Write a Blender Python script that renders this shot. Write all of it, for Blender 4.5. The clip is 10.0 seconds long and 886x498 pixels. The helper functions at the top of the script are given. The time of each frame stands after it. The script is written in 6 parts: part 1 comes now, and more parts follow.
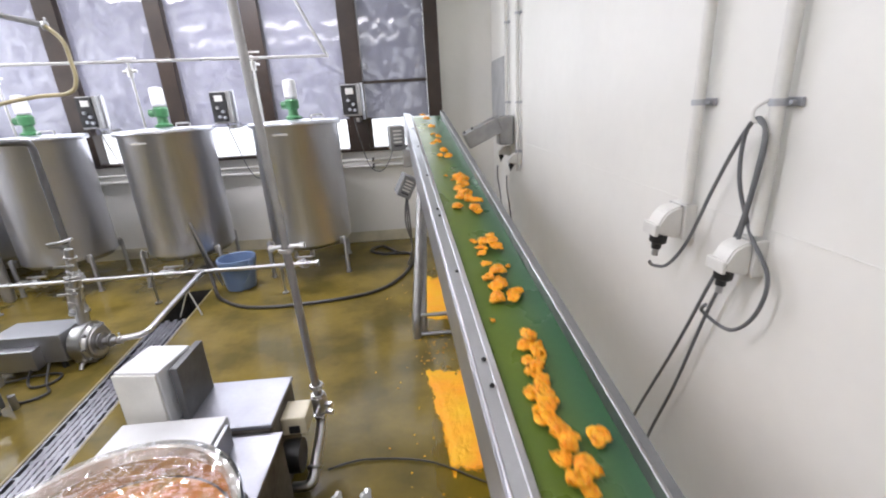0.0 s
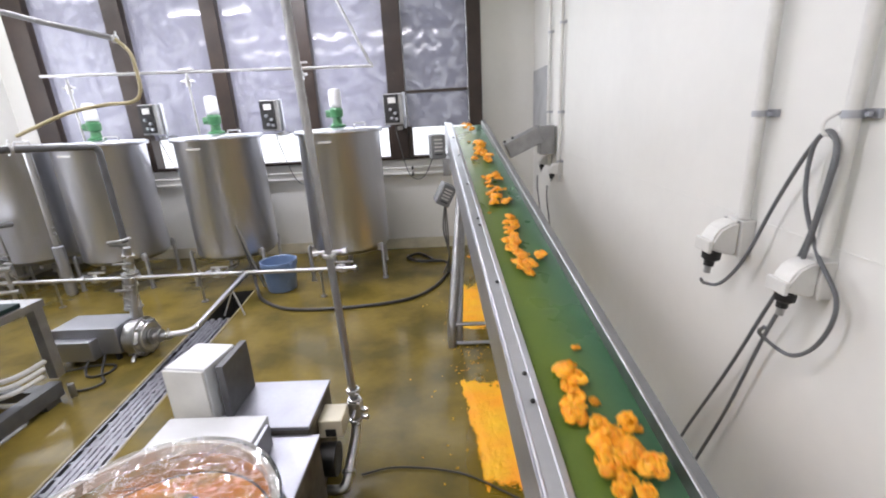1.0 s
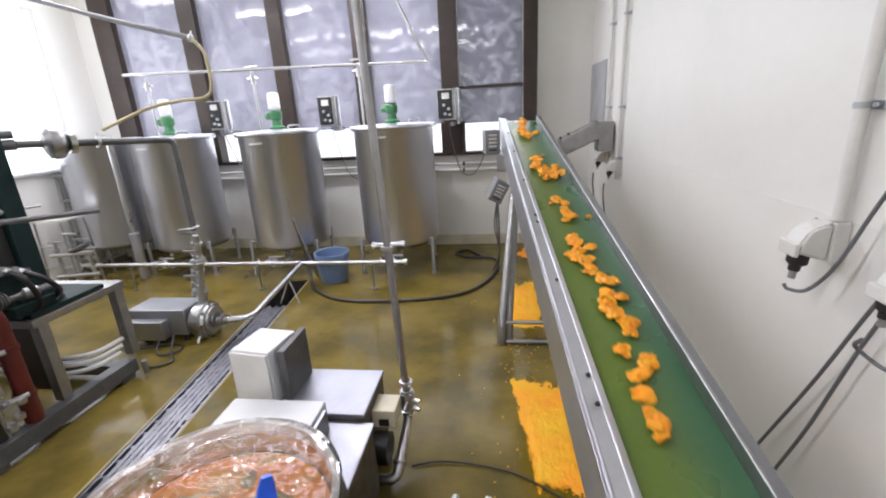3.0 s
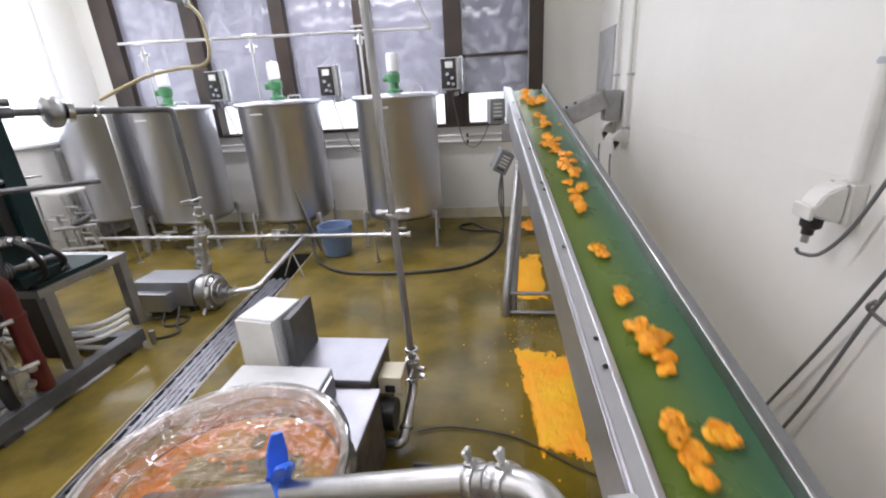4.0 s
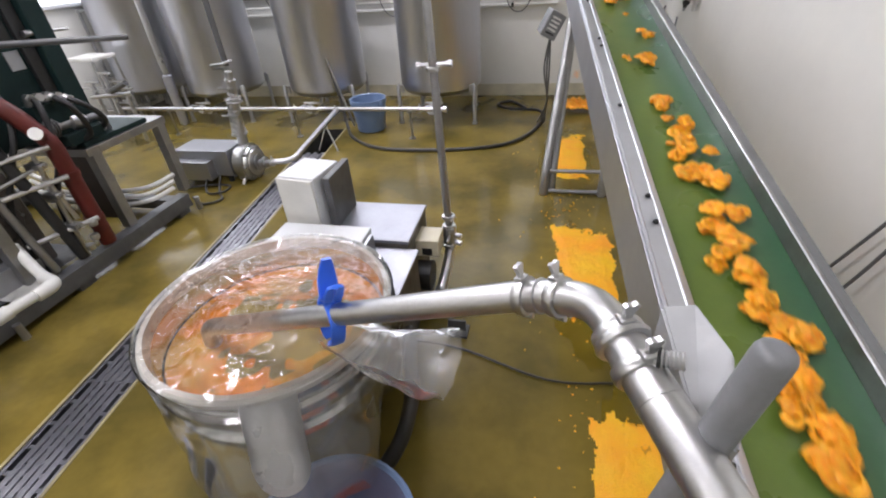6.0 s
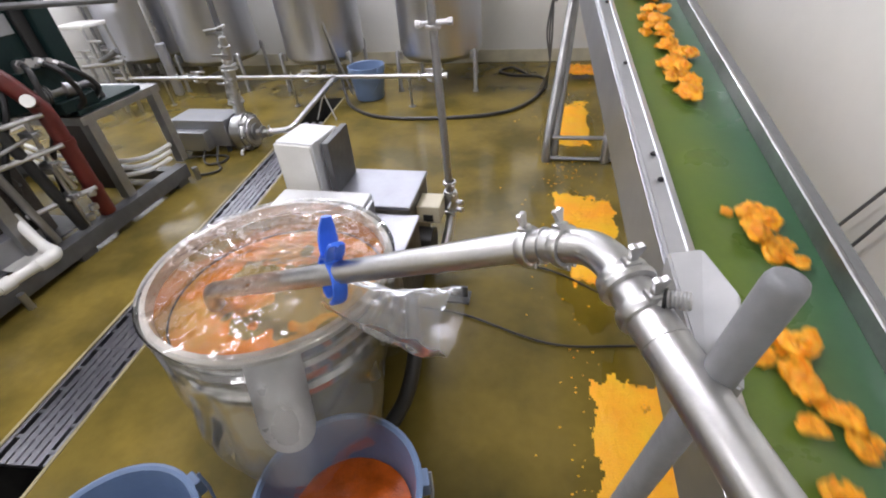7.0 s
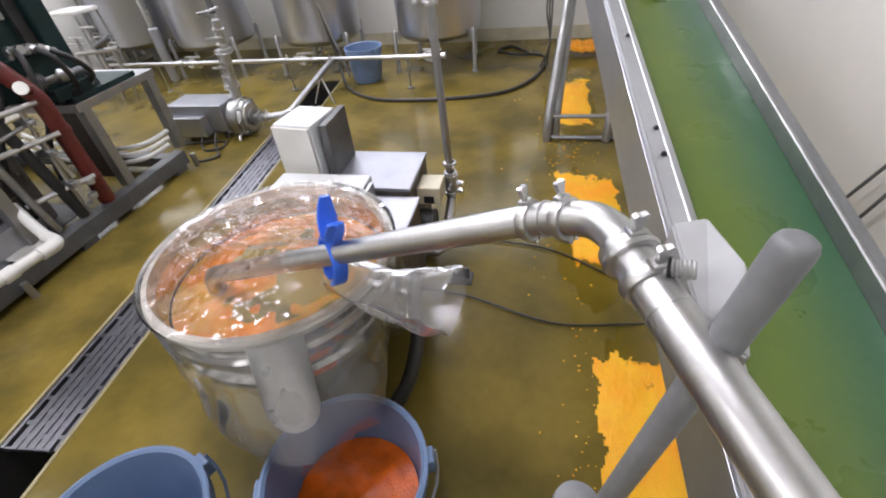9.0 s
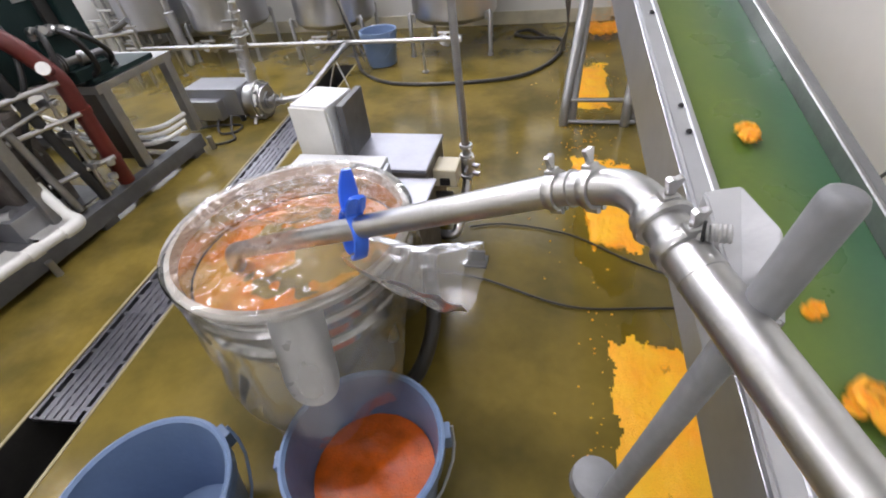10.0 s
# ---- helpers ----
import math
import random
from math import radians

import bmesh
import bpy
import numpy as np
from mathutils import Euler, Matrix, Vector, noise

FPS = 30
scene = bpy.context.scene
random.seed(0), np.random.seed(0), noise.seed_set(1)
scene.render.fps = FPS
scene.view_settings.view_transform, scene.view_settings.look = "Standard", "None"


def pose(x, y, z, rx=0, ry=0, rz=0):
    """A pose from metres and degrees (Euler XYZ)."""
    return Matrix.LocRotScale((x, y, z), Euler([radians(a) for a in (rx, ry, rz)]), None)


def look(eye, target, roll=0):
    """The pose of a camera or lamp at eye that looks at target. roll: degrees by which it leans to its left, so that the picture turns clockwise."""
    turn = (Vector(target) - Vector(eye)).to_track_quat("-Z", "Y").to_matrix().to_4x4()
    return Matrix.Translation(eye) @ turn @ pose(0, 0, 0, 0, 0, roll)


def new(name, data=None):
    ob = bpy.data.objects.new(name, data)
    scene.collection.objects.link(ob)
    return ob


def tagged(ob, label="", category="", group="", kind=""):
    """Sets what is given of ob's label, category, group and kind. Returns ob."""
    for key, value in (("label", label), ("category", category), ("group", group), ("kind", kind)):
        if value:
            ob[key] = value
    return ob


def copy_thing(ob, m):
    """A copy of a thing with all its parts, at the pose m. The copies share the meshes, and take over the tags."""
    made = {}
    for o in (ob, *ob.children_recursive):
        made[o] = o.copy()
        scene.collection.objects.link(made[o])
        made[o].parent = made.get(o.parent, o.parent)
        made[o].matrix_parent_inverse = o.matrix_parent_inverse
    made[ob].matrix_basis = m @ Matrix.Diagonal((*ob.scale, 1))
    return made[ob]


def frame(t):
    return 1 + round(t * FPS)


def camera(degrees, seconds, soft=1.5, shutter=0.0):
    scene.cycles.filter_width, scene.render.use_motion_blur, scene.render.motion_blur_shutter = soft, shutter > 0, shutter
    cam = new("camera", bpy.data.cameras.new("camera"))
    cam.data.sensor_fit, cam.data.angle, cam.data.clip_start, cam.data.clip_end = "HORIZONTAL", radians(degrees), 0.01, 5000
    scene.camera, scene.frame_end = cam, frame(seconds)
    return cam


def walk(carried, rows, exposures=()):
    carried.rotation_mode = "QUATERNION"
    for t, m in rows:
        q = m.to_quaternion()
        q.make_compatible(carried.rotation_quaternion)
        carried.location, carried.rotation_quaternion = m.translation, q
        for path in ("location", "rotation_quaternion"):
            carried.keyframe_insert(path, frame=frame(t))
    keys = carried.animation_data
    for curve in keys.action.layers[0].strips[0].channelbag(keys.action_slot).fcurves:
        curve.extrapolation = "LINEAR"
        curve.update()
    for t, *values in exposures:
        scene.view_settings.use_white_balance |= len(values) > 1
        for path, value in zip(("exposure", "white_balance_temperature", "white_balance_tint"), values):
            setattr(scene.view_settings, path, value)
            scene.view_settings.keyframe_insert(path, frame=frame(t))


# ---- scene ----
cam = camera(90.7, 10.0, soft=2.0, shutter=0.4)
PATH = [
    (0, (-0.953, -5.255, 1.596), (-0.862, -3.362, 0.957), -3.5),
    (0.5, (-0.96, -5.253, 1.603), (-0.94, -3.348, 0.993), -3.3),
    (1, (-0.979, -5.246, 1.6), (-1.041, -3.338, 1.005), -3.2),
    (1.5, (-0.993, -5.24, 1.602), (-1.13, -3.333, 1.016), -3.2),
    (2, (-1.011, -5.24, 1.6), (-1.21, -3.336, 1.021), -3.1),
    (2.5, (-1.027, -5.24, 1.596), (-1.277, -3.344, 1.01), -3.2),
    (4, (-1.055, -5.235, 1.547), (-1.328, -3.38, 0.85), -3.5),
    (4.5, (-1.065, -5.23, 1.509), (-1.378, -3.431, 0.695), -3.3),
    (5, (-1.077, -5.241, 1.486), (-1.43, -3.502, 0.562), -3.3),
    (5.5, (-1.095, -5.253, 1.455), (-1.494, -3.593, 0.413), -3.5),
    (6, (-1.095, -5.259, 1.426), (-1.491, -3.652, 0.304), -4.1),
    (7.5, (-1.096, -5.274, 1.383), (-1.493, -3.755, 0.143), -5.2),
    (8, (-1.094, -5.272, 1.38), (-1.493, -3.761, 0.131), -5.8),
    (8.5, (-1.094, -5.271, 1.379), (-1.49, -3.763, 0.127), -6.0),
    (9, (-1.094, -5.272, 1.375), (-1.492, -3.78, 0.104), -6.2),
    (9.5, (-1.108, -5.283, 1.36), (-1.549, -3.835, 0.052), -6.5),
    (10, (-1.112, -5.293, 1.354), (-1.555, -3.844, 0.049), -6.9),
]
walk(cam, [(t, look(eye, target, roll)) for t, eye, target, roll in PATH],
     ((0, -0.22), (1, -0.24), (2.5, -0.32), (4.5, -0.40), (6, -0.28), (7.5, -0.19), (10, -0.14)))

# ---- light ----
world = bpy.data.worlds.new("world")
scene.world = world
world.use_nodes = True
sky = world.node_tree.nodes.new("ShaderNodeTexSky")
sky.sky_type, sky.sun_disc, sky.sun_elevation, sky.sun_rotation = "NISHITA", False, radians(40), radians(150)
world.node_tree.links.new(sky.outputs[0], world.node_tree.nodes["Background"].inputs[0])
world.node_tree.nodes["Background"].inputs[1].default_value = 0.12
# x, y and watts of the ceiling lights; (-2.7, -1.2) is added fill, the y -6.6 row unseen
LAMPS = ((-2.1, -4.5, 36), (-3.7, -4.5, 30), (-5.25, -4.5, 7), (-2.7, -1.2, 66), (-4.5, -1.9, 42), (-5.3, -0.85, 5), (-1.8, -6.6, 14), (-3.5, -6.6, 14), (-5.2, -6.6, 10))
WINDOW_WATTS = 60
SIDE_WATTS = 12


def area(name, m, w, h, watts, color=(1, 1, 1)):
    lamp = bpy.data.lights.new(name, "AREA")
    lamp.shape, lamp.size, lamp.size_y, lamp.energy, lamp.color = "RECTANGLE", w, h, watts, color
    ob = new(name, lamp)
    ob.matrix_basis = m
    return ob


# ---- materials ----
def mat(name, color, rough=0.5, metal=0.0, var=0.15, scale=6.0, fine=60.0, bump=0.1, spec=0.5, color2=None, rvar=0.15,
        stretch=(1, 1, 1), rand=0.0, alpha=None, edge=(0.35, 0.65)):
    """A surface with patches and grain at two scales, in metres of the object."""
    m = bpy.data.materials.new(name)
    m.use_nodes = True
    nt = m.node_tree
    n, l = nt.nodes, nt.links
    b = n["Principled BSDF"]
    tc = n.new("ShaderNodeTexCoord")
    mp = n.new("ShaderNodeMapping")
    mp.inputs["Scale"].default_value = stretch
    l.new(tc.outputs["Object"], mp.inputs[0])
    big, small = n.new("ShaderNodeTexNoise"), n.new("ShaderNodeTexNoise")
    big.inputs["Scale"].default_value, big.inputs["Detail"].default_value = scale, 5
    small.inputs["Scale"].default_value, small.inputs["Detail"].default_value = fine, 3
    l.new(mp.outputs[0], big.inputs["Vector"])
    l.new(mp.outputs[0], small.inputs["Vector"])
    ramp = n.new("ShaderNodeMapRange")
    ramp.inputs[1].default_value, ramp.inputs[2].default_value = edge
    l.new(big.outputs[0], ramp.inputs[0])
    mix = n.new("ShaderNodeMix")
    mix.data_type = "RGBA"
    c2 = color2 or tuple(c * (1 - 2 * var) for c in color)
    mix.inputs["A"].default_value, mix.inputs["B"].default_value = (*color, 1), (*c2, 1)
    l.new(ramp.outputs[0], mix.inputs["Factor"])
    hsv = n.new("ShaderNodeHueSaturation")
    val = n.new("ShaderNodeMapRange")
    val.inputs[3].default_value, val.inputs[4].default_value = 1 - var, 1 + var
    l.new(small.outputs[0], val.inputs[0])
    last = val.outputs[0]
    if rand:
        info, rr, mul = n.new("ShaderNodeObjectInfo"), n.new("ShaderNodeMapRange"), n.new("ShaderNodeMath")
        rr.inputs[3].default_value, rr.inputs[4].default_value = 1 - rand, 1 + rand
        mul.operation = "MULTIPLY"
        l.new(info.outputs["Random"], rr.inputs[0])
        l.new(last, mul.inputs[0])
        l.new(rr.outputs[0], mul.inputs[1])
        last = mul.outputs[0]
    l.new(last, hsv.inputs["Value"])
    l.new(mix.outputs["Result"], hsv.inputs["Color"])
    l.new(hsv.outputs[0], b.inputs["Base Color"])
    rm = n.new("ShaderNodeMapRange")
    rm.inputs[3].default_value, rm.inputs[4].default_value = max(rough - rvar, 0.02), min(rough + rvar, 1)
    l.new(big.outputs[0], rm.inputs[0])
    l.new(rm.outputs[0], b.inputs["Roughness"])
    b.inputs["Metallic"].default_value = metal
    b.inputs["Specular IOR Level"].default_value = spec
    bp = n.new("ShaderNodeBump")
    bp.inputs["Strength"].default_value, bp.inputs["Distance"].default_value = bump, 0.01
    l.new(small.outputs[0], bp.inputs["Height"])
    l.new(bp.outputs[0], b.inputs["Normal"])
    return m


def stain_and_shade(m, shaded, x0, x1):
    """Keeps the stained colour below x0, paints in shade beyond x1, with a wavering border."""
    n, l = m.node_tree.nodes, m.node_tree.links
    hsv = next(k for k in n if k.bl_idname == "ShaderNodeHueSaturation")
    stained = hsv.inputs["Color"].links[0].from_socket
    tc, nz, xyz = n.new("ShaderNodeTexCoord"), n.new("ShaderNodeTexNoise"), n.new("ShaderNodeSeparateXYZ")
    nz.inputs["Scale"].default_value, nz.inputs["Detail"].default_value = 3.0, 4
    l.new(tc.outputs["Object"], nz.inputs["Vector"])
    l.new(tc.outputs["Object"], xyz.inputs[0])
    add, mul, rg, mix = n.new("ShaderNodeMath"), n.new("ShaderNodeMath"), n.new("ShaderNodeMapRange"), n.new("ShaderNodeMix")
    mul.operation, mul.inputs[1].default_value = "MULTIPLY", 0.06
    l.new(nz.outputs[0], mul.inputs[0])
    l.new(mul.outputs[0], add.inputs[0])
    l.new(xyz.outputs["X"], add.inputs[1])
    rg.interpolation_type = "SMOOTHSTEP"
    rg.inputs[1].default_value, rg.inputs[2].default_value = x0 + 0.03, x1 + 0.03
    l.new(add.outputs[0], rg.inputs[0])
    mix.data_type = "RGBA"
    mix.inputs["B"].default_value = (*shaded, 1)
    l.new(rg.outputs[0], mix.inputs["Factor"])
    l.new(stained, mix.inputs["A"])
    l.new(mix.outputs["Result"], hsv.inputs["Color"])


def film(name, tint, clear, rough=0.12, scale=14.0, crease=0.8, ior=1.5, ridged=False):
    """Thin plastic sheet: mostly clear, with glossy creases."""
    m = bpy.data.materials.new(name)
    m.use_nodes = True
    n, l = m.node_tree.nodes, m.node_tree.links
    out = n["Material Output"]
    n.remove(n["Principled BSDF"])
    tc, nz = n.new("ShaderNodeTexCoord"), n.new("ShaderNodeTexNoise")
    nz.inputs["Scale"].default_value, nz.inputs["Detail"].default_value, nz.inputs["Distortion"].default_value = scale, 4, 1.2
    if ridged:
        nz.noise_type = "RIDGED_MULTIFRACTAL"
    l.new(tc.outputs["Object"], nz.inputs["Vector"])
    bp = n.new("ShaderNodeBump")
    bp.inputs["Strength"].default_value, bp.inputs["Distance"].default_value = crease, 0.02
    l.new(nz.outputs[0], bp.inputs["Height"])
    tr, gl, tl, df = (n.new("ShaderNodeBsdfTransparent"), n.new("ShaderNodeBsdfGlossy"), n.new("ShaderNodeBsdfTranslucent"),
                      n.new("ShaderNodeBsdfDiffuse"))
    gl.inputs["Roughness"].default_value = rough
    gl.inputs["Color"].default_value = (0.95, 0.95, 0.97, 1)
    tl.inputs["Color"].default_value = df.inputs["Color"].default_value = (*tint, 1)
    for node in (gl, tl, df):
        l.new(bp.outputs[0], node.inputs["Normal"])
    milky, body, both = n.new("ShaderNodeMixShader"), n.new("ShaderNodeMixShader"), n.new("ShaderNodeMixShader")
    l.new(tl.outputs[0], milky.inputs[1])
    l.new(df.outputs[0], milky.inputs[2])
    rg = n.new("ShaderNodeMapRange")
    rg.inputs[1].default_value, rg.inputs[2].default_value = 0.35, 0.75
    rg.inputs[3].default_value, rg.inputs[4].default_value = 1 - clear - 0.06, 1 - clear + 0.14
    l.new(nz.outputs[0], rg.inputs[0])
    l.new(rg.outputs[0], body.inputs[0])
    l.new(tr.outputs[0], body.inputs[1])
    l.new(milky.outputs[0], body.inputs[2])
    lw = n.new("ShaderNodeFresnel")
    lw.inputs["IOR"].default_value = ior
    l.new(bp.outputs[0], lw.inputs["Normal"])
    l.new(lw.outputs[0], both.inputs[0])
    l.new(body.outputs[0], both.inputs[1])
    l.new(gl.outputs[0], both.inputs[2])
    l.new(both.outputs[0], out.inputs["Surface"])
    return m


def glow(name, color, strength):
    m = bpy.data.materials.new(name)
    m.use_nodes = True
    b = m.node_tree.nodes["Principled BSDF"]
    b.inputs["Base Color"].default_value = (*color, 1)
    b.inputs["Emission Color"].default_value = (*color, 1)
    b.inputs["Emission Strength"].default_value = strength
    return m


WALL = mat("painted_wall", (0.76, 0.755, 0.715), 0.38, var=0.025, scale=1.2, fine=14, bump=0.015)
WALL_LOW = mat("stained_wall_base", (0.62, 0.58, 0.44), 0.4, var=0.12, scale=5, fine=40, bump=0.1)
CEIL = mat("ceiling_paint", (0.78, 0.78, 0.75), 0.7, var=0.03)
FLOOR = mat("wet_coated_floor", (0.190, 0.139, 0.030), 0.15, var=0.13, scale=2.6, fine=24, bump=0.09, color2=(0.104, 0.080, 0.019), rvar=0.13, edge=(0.38, 0.62), spec=0.27)
BROWN = mat("dark_brown_post", (0.034, 0.020, 0.013), 0.42, var=0.2, scale=4, fine=30)
STEEL = mat("brushed_steel", (0.64, 0.655, 0.715), 0.32, 1.0, var=0.05, scale=3, fine=70, bump=0.03, stretch=(1, 1, 0.06), rvar=0.07)
STEEL_D = mat("dull_steel", (0.42, 0.42, 0.42), 0.42, 1.0, var=0.1, scale=8, fine=80, bump=0.05)
PIPE = mat("polished_pipe", (0.58, 0.58, 0.58), 0.3, 1.0, var=0.05, scale=10, fine=80, bump=0.02, rvar=0.08)
RAIL = mat("bright_rail_steel", (0.60, 0.61, 0.65), 0.36, 0.9, var=0.05, scale=4, fine=50, bump=0.03)
SHEET = mat("sheet_steel", (0.46, 0.47, 0.50), 0.4, 0.9, var=0.05, scale=4, fine=50, bump=0.03)
LIDSTEEL = mat("dull_lid_steel", (0.335, 0.34, 0.372), 0.42, 0.85, var=0.06, scale=5, fine=60, bump=0.03)
GREY = mat("grey_paint", (0.40, 0.41, 0.42), 0.45, var=0.06, scale=6, fine=40)
WHITE = mat("white_plastic", (0.68, 0.675, 0.64), 0.4, var=0.04, scale=8, fine=50)
BOXPAINT = mat("light_grey_paint", (0.66, 0.67, 0.68), 0.4, var=0.04, scale=5, fine=40)
BLACK = mat("black_rubber", (0.018, 0.018, 0.018), 0.5, var=0.2)
# Near-black colour shared by the drain channel and the slab below it.
DARKHOLE = mat("near_black_concrete", (0.03, 0.028, 0.024), 0.6, var=0.2)
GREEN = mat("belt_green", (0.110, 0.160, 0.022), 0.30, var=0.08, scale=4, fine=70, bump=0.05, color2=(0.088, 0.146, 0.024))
# Juice stain on the left; shade by the right rail put into the colour.
stain_and_shade(GREEN, (0.036, 0.112, 0.050), 0.09, 0.29)
GEARGREEN = mat("gear_green_paint", (0.05, 0.19, 0.075), 0.4, var=0.15)
TEAL = mat("dark_green_paint", (0.004, 0.019, 0.018), 0.6, var=0.15, scale=4, spec=0.3)
RED = mat("red_oxide_paint", (0.125, 0.016, 0.012), 0.45, var=0.2, scale=6)
BLUE = mat("blue_plastic", (0.15, 0.22, 0.36), 0.35, var=0.06, scale=6, fine=50)
CLIPBLUE = mat("bright_blue_plastic", (0.045, 0.16, 0.78), 0.3, var=0.05)
CREAM = mat("cream_hose", (0.50, 0.43, 0.25), 0.4, var=0.1)
CABLE = mat("grey_cable", (0.13, 0.135, 0.14), 0.5, var=0.1)
HOSE = mat("dark_hose", (0.035, 0.032, 0.028), 0.45, var=0.15)
RIND = mat("orange_rind", (0.95, 0.28, 0.004), 0.38, var=0.15, scale=1.5, fine=9, bump=0.5, color2=(0.94, 0.46, 0.02), rand=0.15)
PULP = mat("orange_pulp", (0.94, 0.33, 0.006), 0.35, var=0.08, scale=2.5, fine=7, bump=0.35, color2=(0.94, 0.48, 0.025), rand=0.12)
SPILL = mat("spilled_pulp", (0.92, 0.36, 0.003), 0.45, var=0.12, scale=5, fine=190, bump=0.45, color2=(0.88, 0.50, 0.008))
JUICEFILM = film("thin_orange_juice", (0.62, 0.44, 0.02), 0.80, 0.10, 16.0, 0.05, 1.33)
MASH = mat("orange_mash", (0.86, 0.27, 0.014), 0.25, var=0.15, scale=5, fine=60, bump=0.5, color2=(0.66, 0.36, 0.06), edge=(0.42, 0.56))
POOL = mat("cloudy_juice", (0.40, 0.31, 0.10), 0.12, var=0.12, scale=9, fine=60, bump=0.05, color2=(0.26, 0.21, 0.075))
GRATE = mat("worn_grate_steel", (0.40, 0.40, 0.44), 0.34, 1.0, var=0.15, scale=8, fine=60, bump=0.1)
COVER = mat("dark_grey_finish", (0.20, 0.205, 0.21), 0.45, var=0.08)
JUICE = mat("orange_juice", (0.70, 0.125, 0.006), 0.2, var=0.18, scale=14, fine=160, bump=0.3)
TUBWHITE = mat("white_tub_plastic", (0.74, 0.72, 0.66), 0.35, var=0.05)
FILM = film("hung_plastic_sheet", (0.235, 0.232, 0.285), 0.07, 0.05, 7.0, 0.010)
# Darker copy of FILM for the rightmost window bay.
FILM_DARK = film("darker_hung_sheet", (0.15, 0.15, 0.18), 0.04, 0.05, 7.0, 0.010)
BAG = film("clear_plastic_bag", (0.82, 0.83, 0.80), 0.85, 0.07, 9.0, 1.1, 1.8, True)
TUBSTEEL = mat("polished_tub_steel", (0.64, 0.64, 0.63), 0.20, 1.0, var=0.06, scale=5, fine=60, bump=0.02, rvar=0.08)
MOUTH = film("bag_mouth_plastic", (0.80, 0.81, 0.80), 0.76, 0.3, 9.0, 0.20, 1.15, True)
SATIN = mat("satin_pipe_steel", (0.60, 0.60, 0.60), 0.34, 1.0, var=0.08, scale=14, fine=120, bump=0.04, rvar=0.12)
SKIRT = film("hanging_plastic_bag", (0.90, 0.91, 0.88), 0.84, 0.08, 5.0, 0.7, 1.75, True)
POSTGREY = mat("mid_grey_paint", (0.205, 0.208, 0.216), 0.45, var=0.10, scale=9, fine=60, bump=0.15)
BRACKET = mat("pale_bracket_paint", (0.43, 0.435, 0.44), 0.4, var=0.06, scale=9, fine=60)
CHUTE = mat("satin_chute_steel", (0.84, 0.84, 0.83), 0.30, 0.45, var=0.06, scale=9, fine=60)
FRAME = mat("dark_skid_paint", (0.125, 0.126, 0.130), 0.42, 0.3, var=0.15, scale=6, fine=40)
CREAMBOX = mat("cream_paint", (0.62, 0.57, 0.42), 0.4, var=0.06)
# Grimy housing colour, reused for the shaded hollow under the pump lids.
GRIME_SHADE = mat("grimy_shaded_casting", (0.13, 0.115, 0.10), 0.5, 0.2, var=0.2, scale=9, fine=50, bump=0.2, color2=(0.06, 0.05, 0.042))
EDGING = mat("worn_drain_edging", (0.36, 0.31, 0.17), 0.35, var=0.15, scale=7, fine=50)
DAYPANE = glow("daylit_pane", (0.93, 0.95, 1.0), 1.6)
TUBEGLOW = glow("lamp_tube", (1.0, 0.98, 0.97), 16.0)


# ---- building helpers ----
def part(name, bm, material, parent=None, label="", smooth=False):
    """Links a bmesh in world (or the thing's) coordinates as one mesh under a thing."""
    me = bpy.data.meshes.new(name)
    bm.normal_update()
    if smooth:
        for f in bm.faces:
            f.smooth = True
    bm.to_mesh(me)
    bm.free()
    me.materials.append(material)
    if smooth:
        me.set_sharp_from_angle(angle=radians(35))
    ob = new(name, me)
    if parent is not None:
        ob.parent = parent
    return tagged(ob, label=label)


def thing(name, label, category, m=None, group="", kind=""):
    """An Empty that carries a thing's parts; the parts' meshes are in its own space."""
    ob = new(name)
    ob.empty_display_size = 0.05
    ob.matrix_basis = m or Matrix()
    return tagged(ob, label, category, group, kind)


def box(bm, lo, hi, bev=0.0, m=None):
    c = [(a + b) / 2 for a, b in zip(lo, hi)]
    d = [b - a for a, b in zip(lo, hi)]
    made = bmesh.ops.create_cube(bm, size=1, matrix=(m or Matrix()) @ Matrix.Translation(c) @ Matrix.Diagonal((*d, 1)))
    if bev:
        edges = {e for v in made["verts"] for e in v.link_edges}
        bmesh.ops.bevel(bm, geom=list(edges), offset=bev, segments=2, profile=0.6, affect="EDGES")
    return bm


def sweep(bm, pts, r, seg=10, caps=True):
    """A round tube along points; r is one radius or one for each point."""
    pts = [Vector(p) for p in pts]
    rs = r if isinstance(r, (list, tuple)) else [r] * len(pts)
    rings, side = [], None
    for i, p in enumerate(pts):
        d = (pts[min(i + 1, len(pts) - 1)] - pts[max(i - 1, 0)]).normalized()
        if side is None:
            side = d.orthogonal().normalized()
        side = (side - d * side.dot(d)).normalized()
        up = d.cross(side)
        rings.append([bm.verts.new(p + (side * math.cos(a) + up * math.sin(a)) * rs[i])
                      for a in (2 * math.pi * k / seg for k in range(seg))])
    for a, b in zip(rings, rings[1:]):
        for k in range(seg):
            bm.faces.new((a[k], a[(k + 1) % seg], b[(k + 1) % seg], b[k]))
    if caps:
        bm.faces.new(rings[0][::-1])
        bm.faces.new(rings[-1])
    return bm


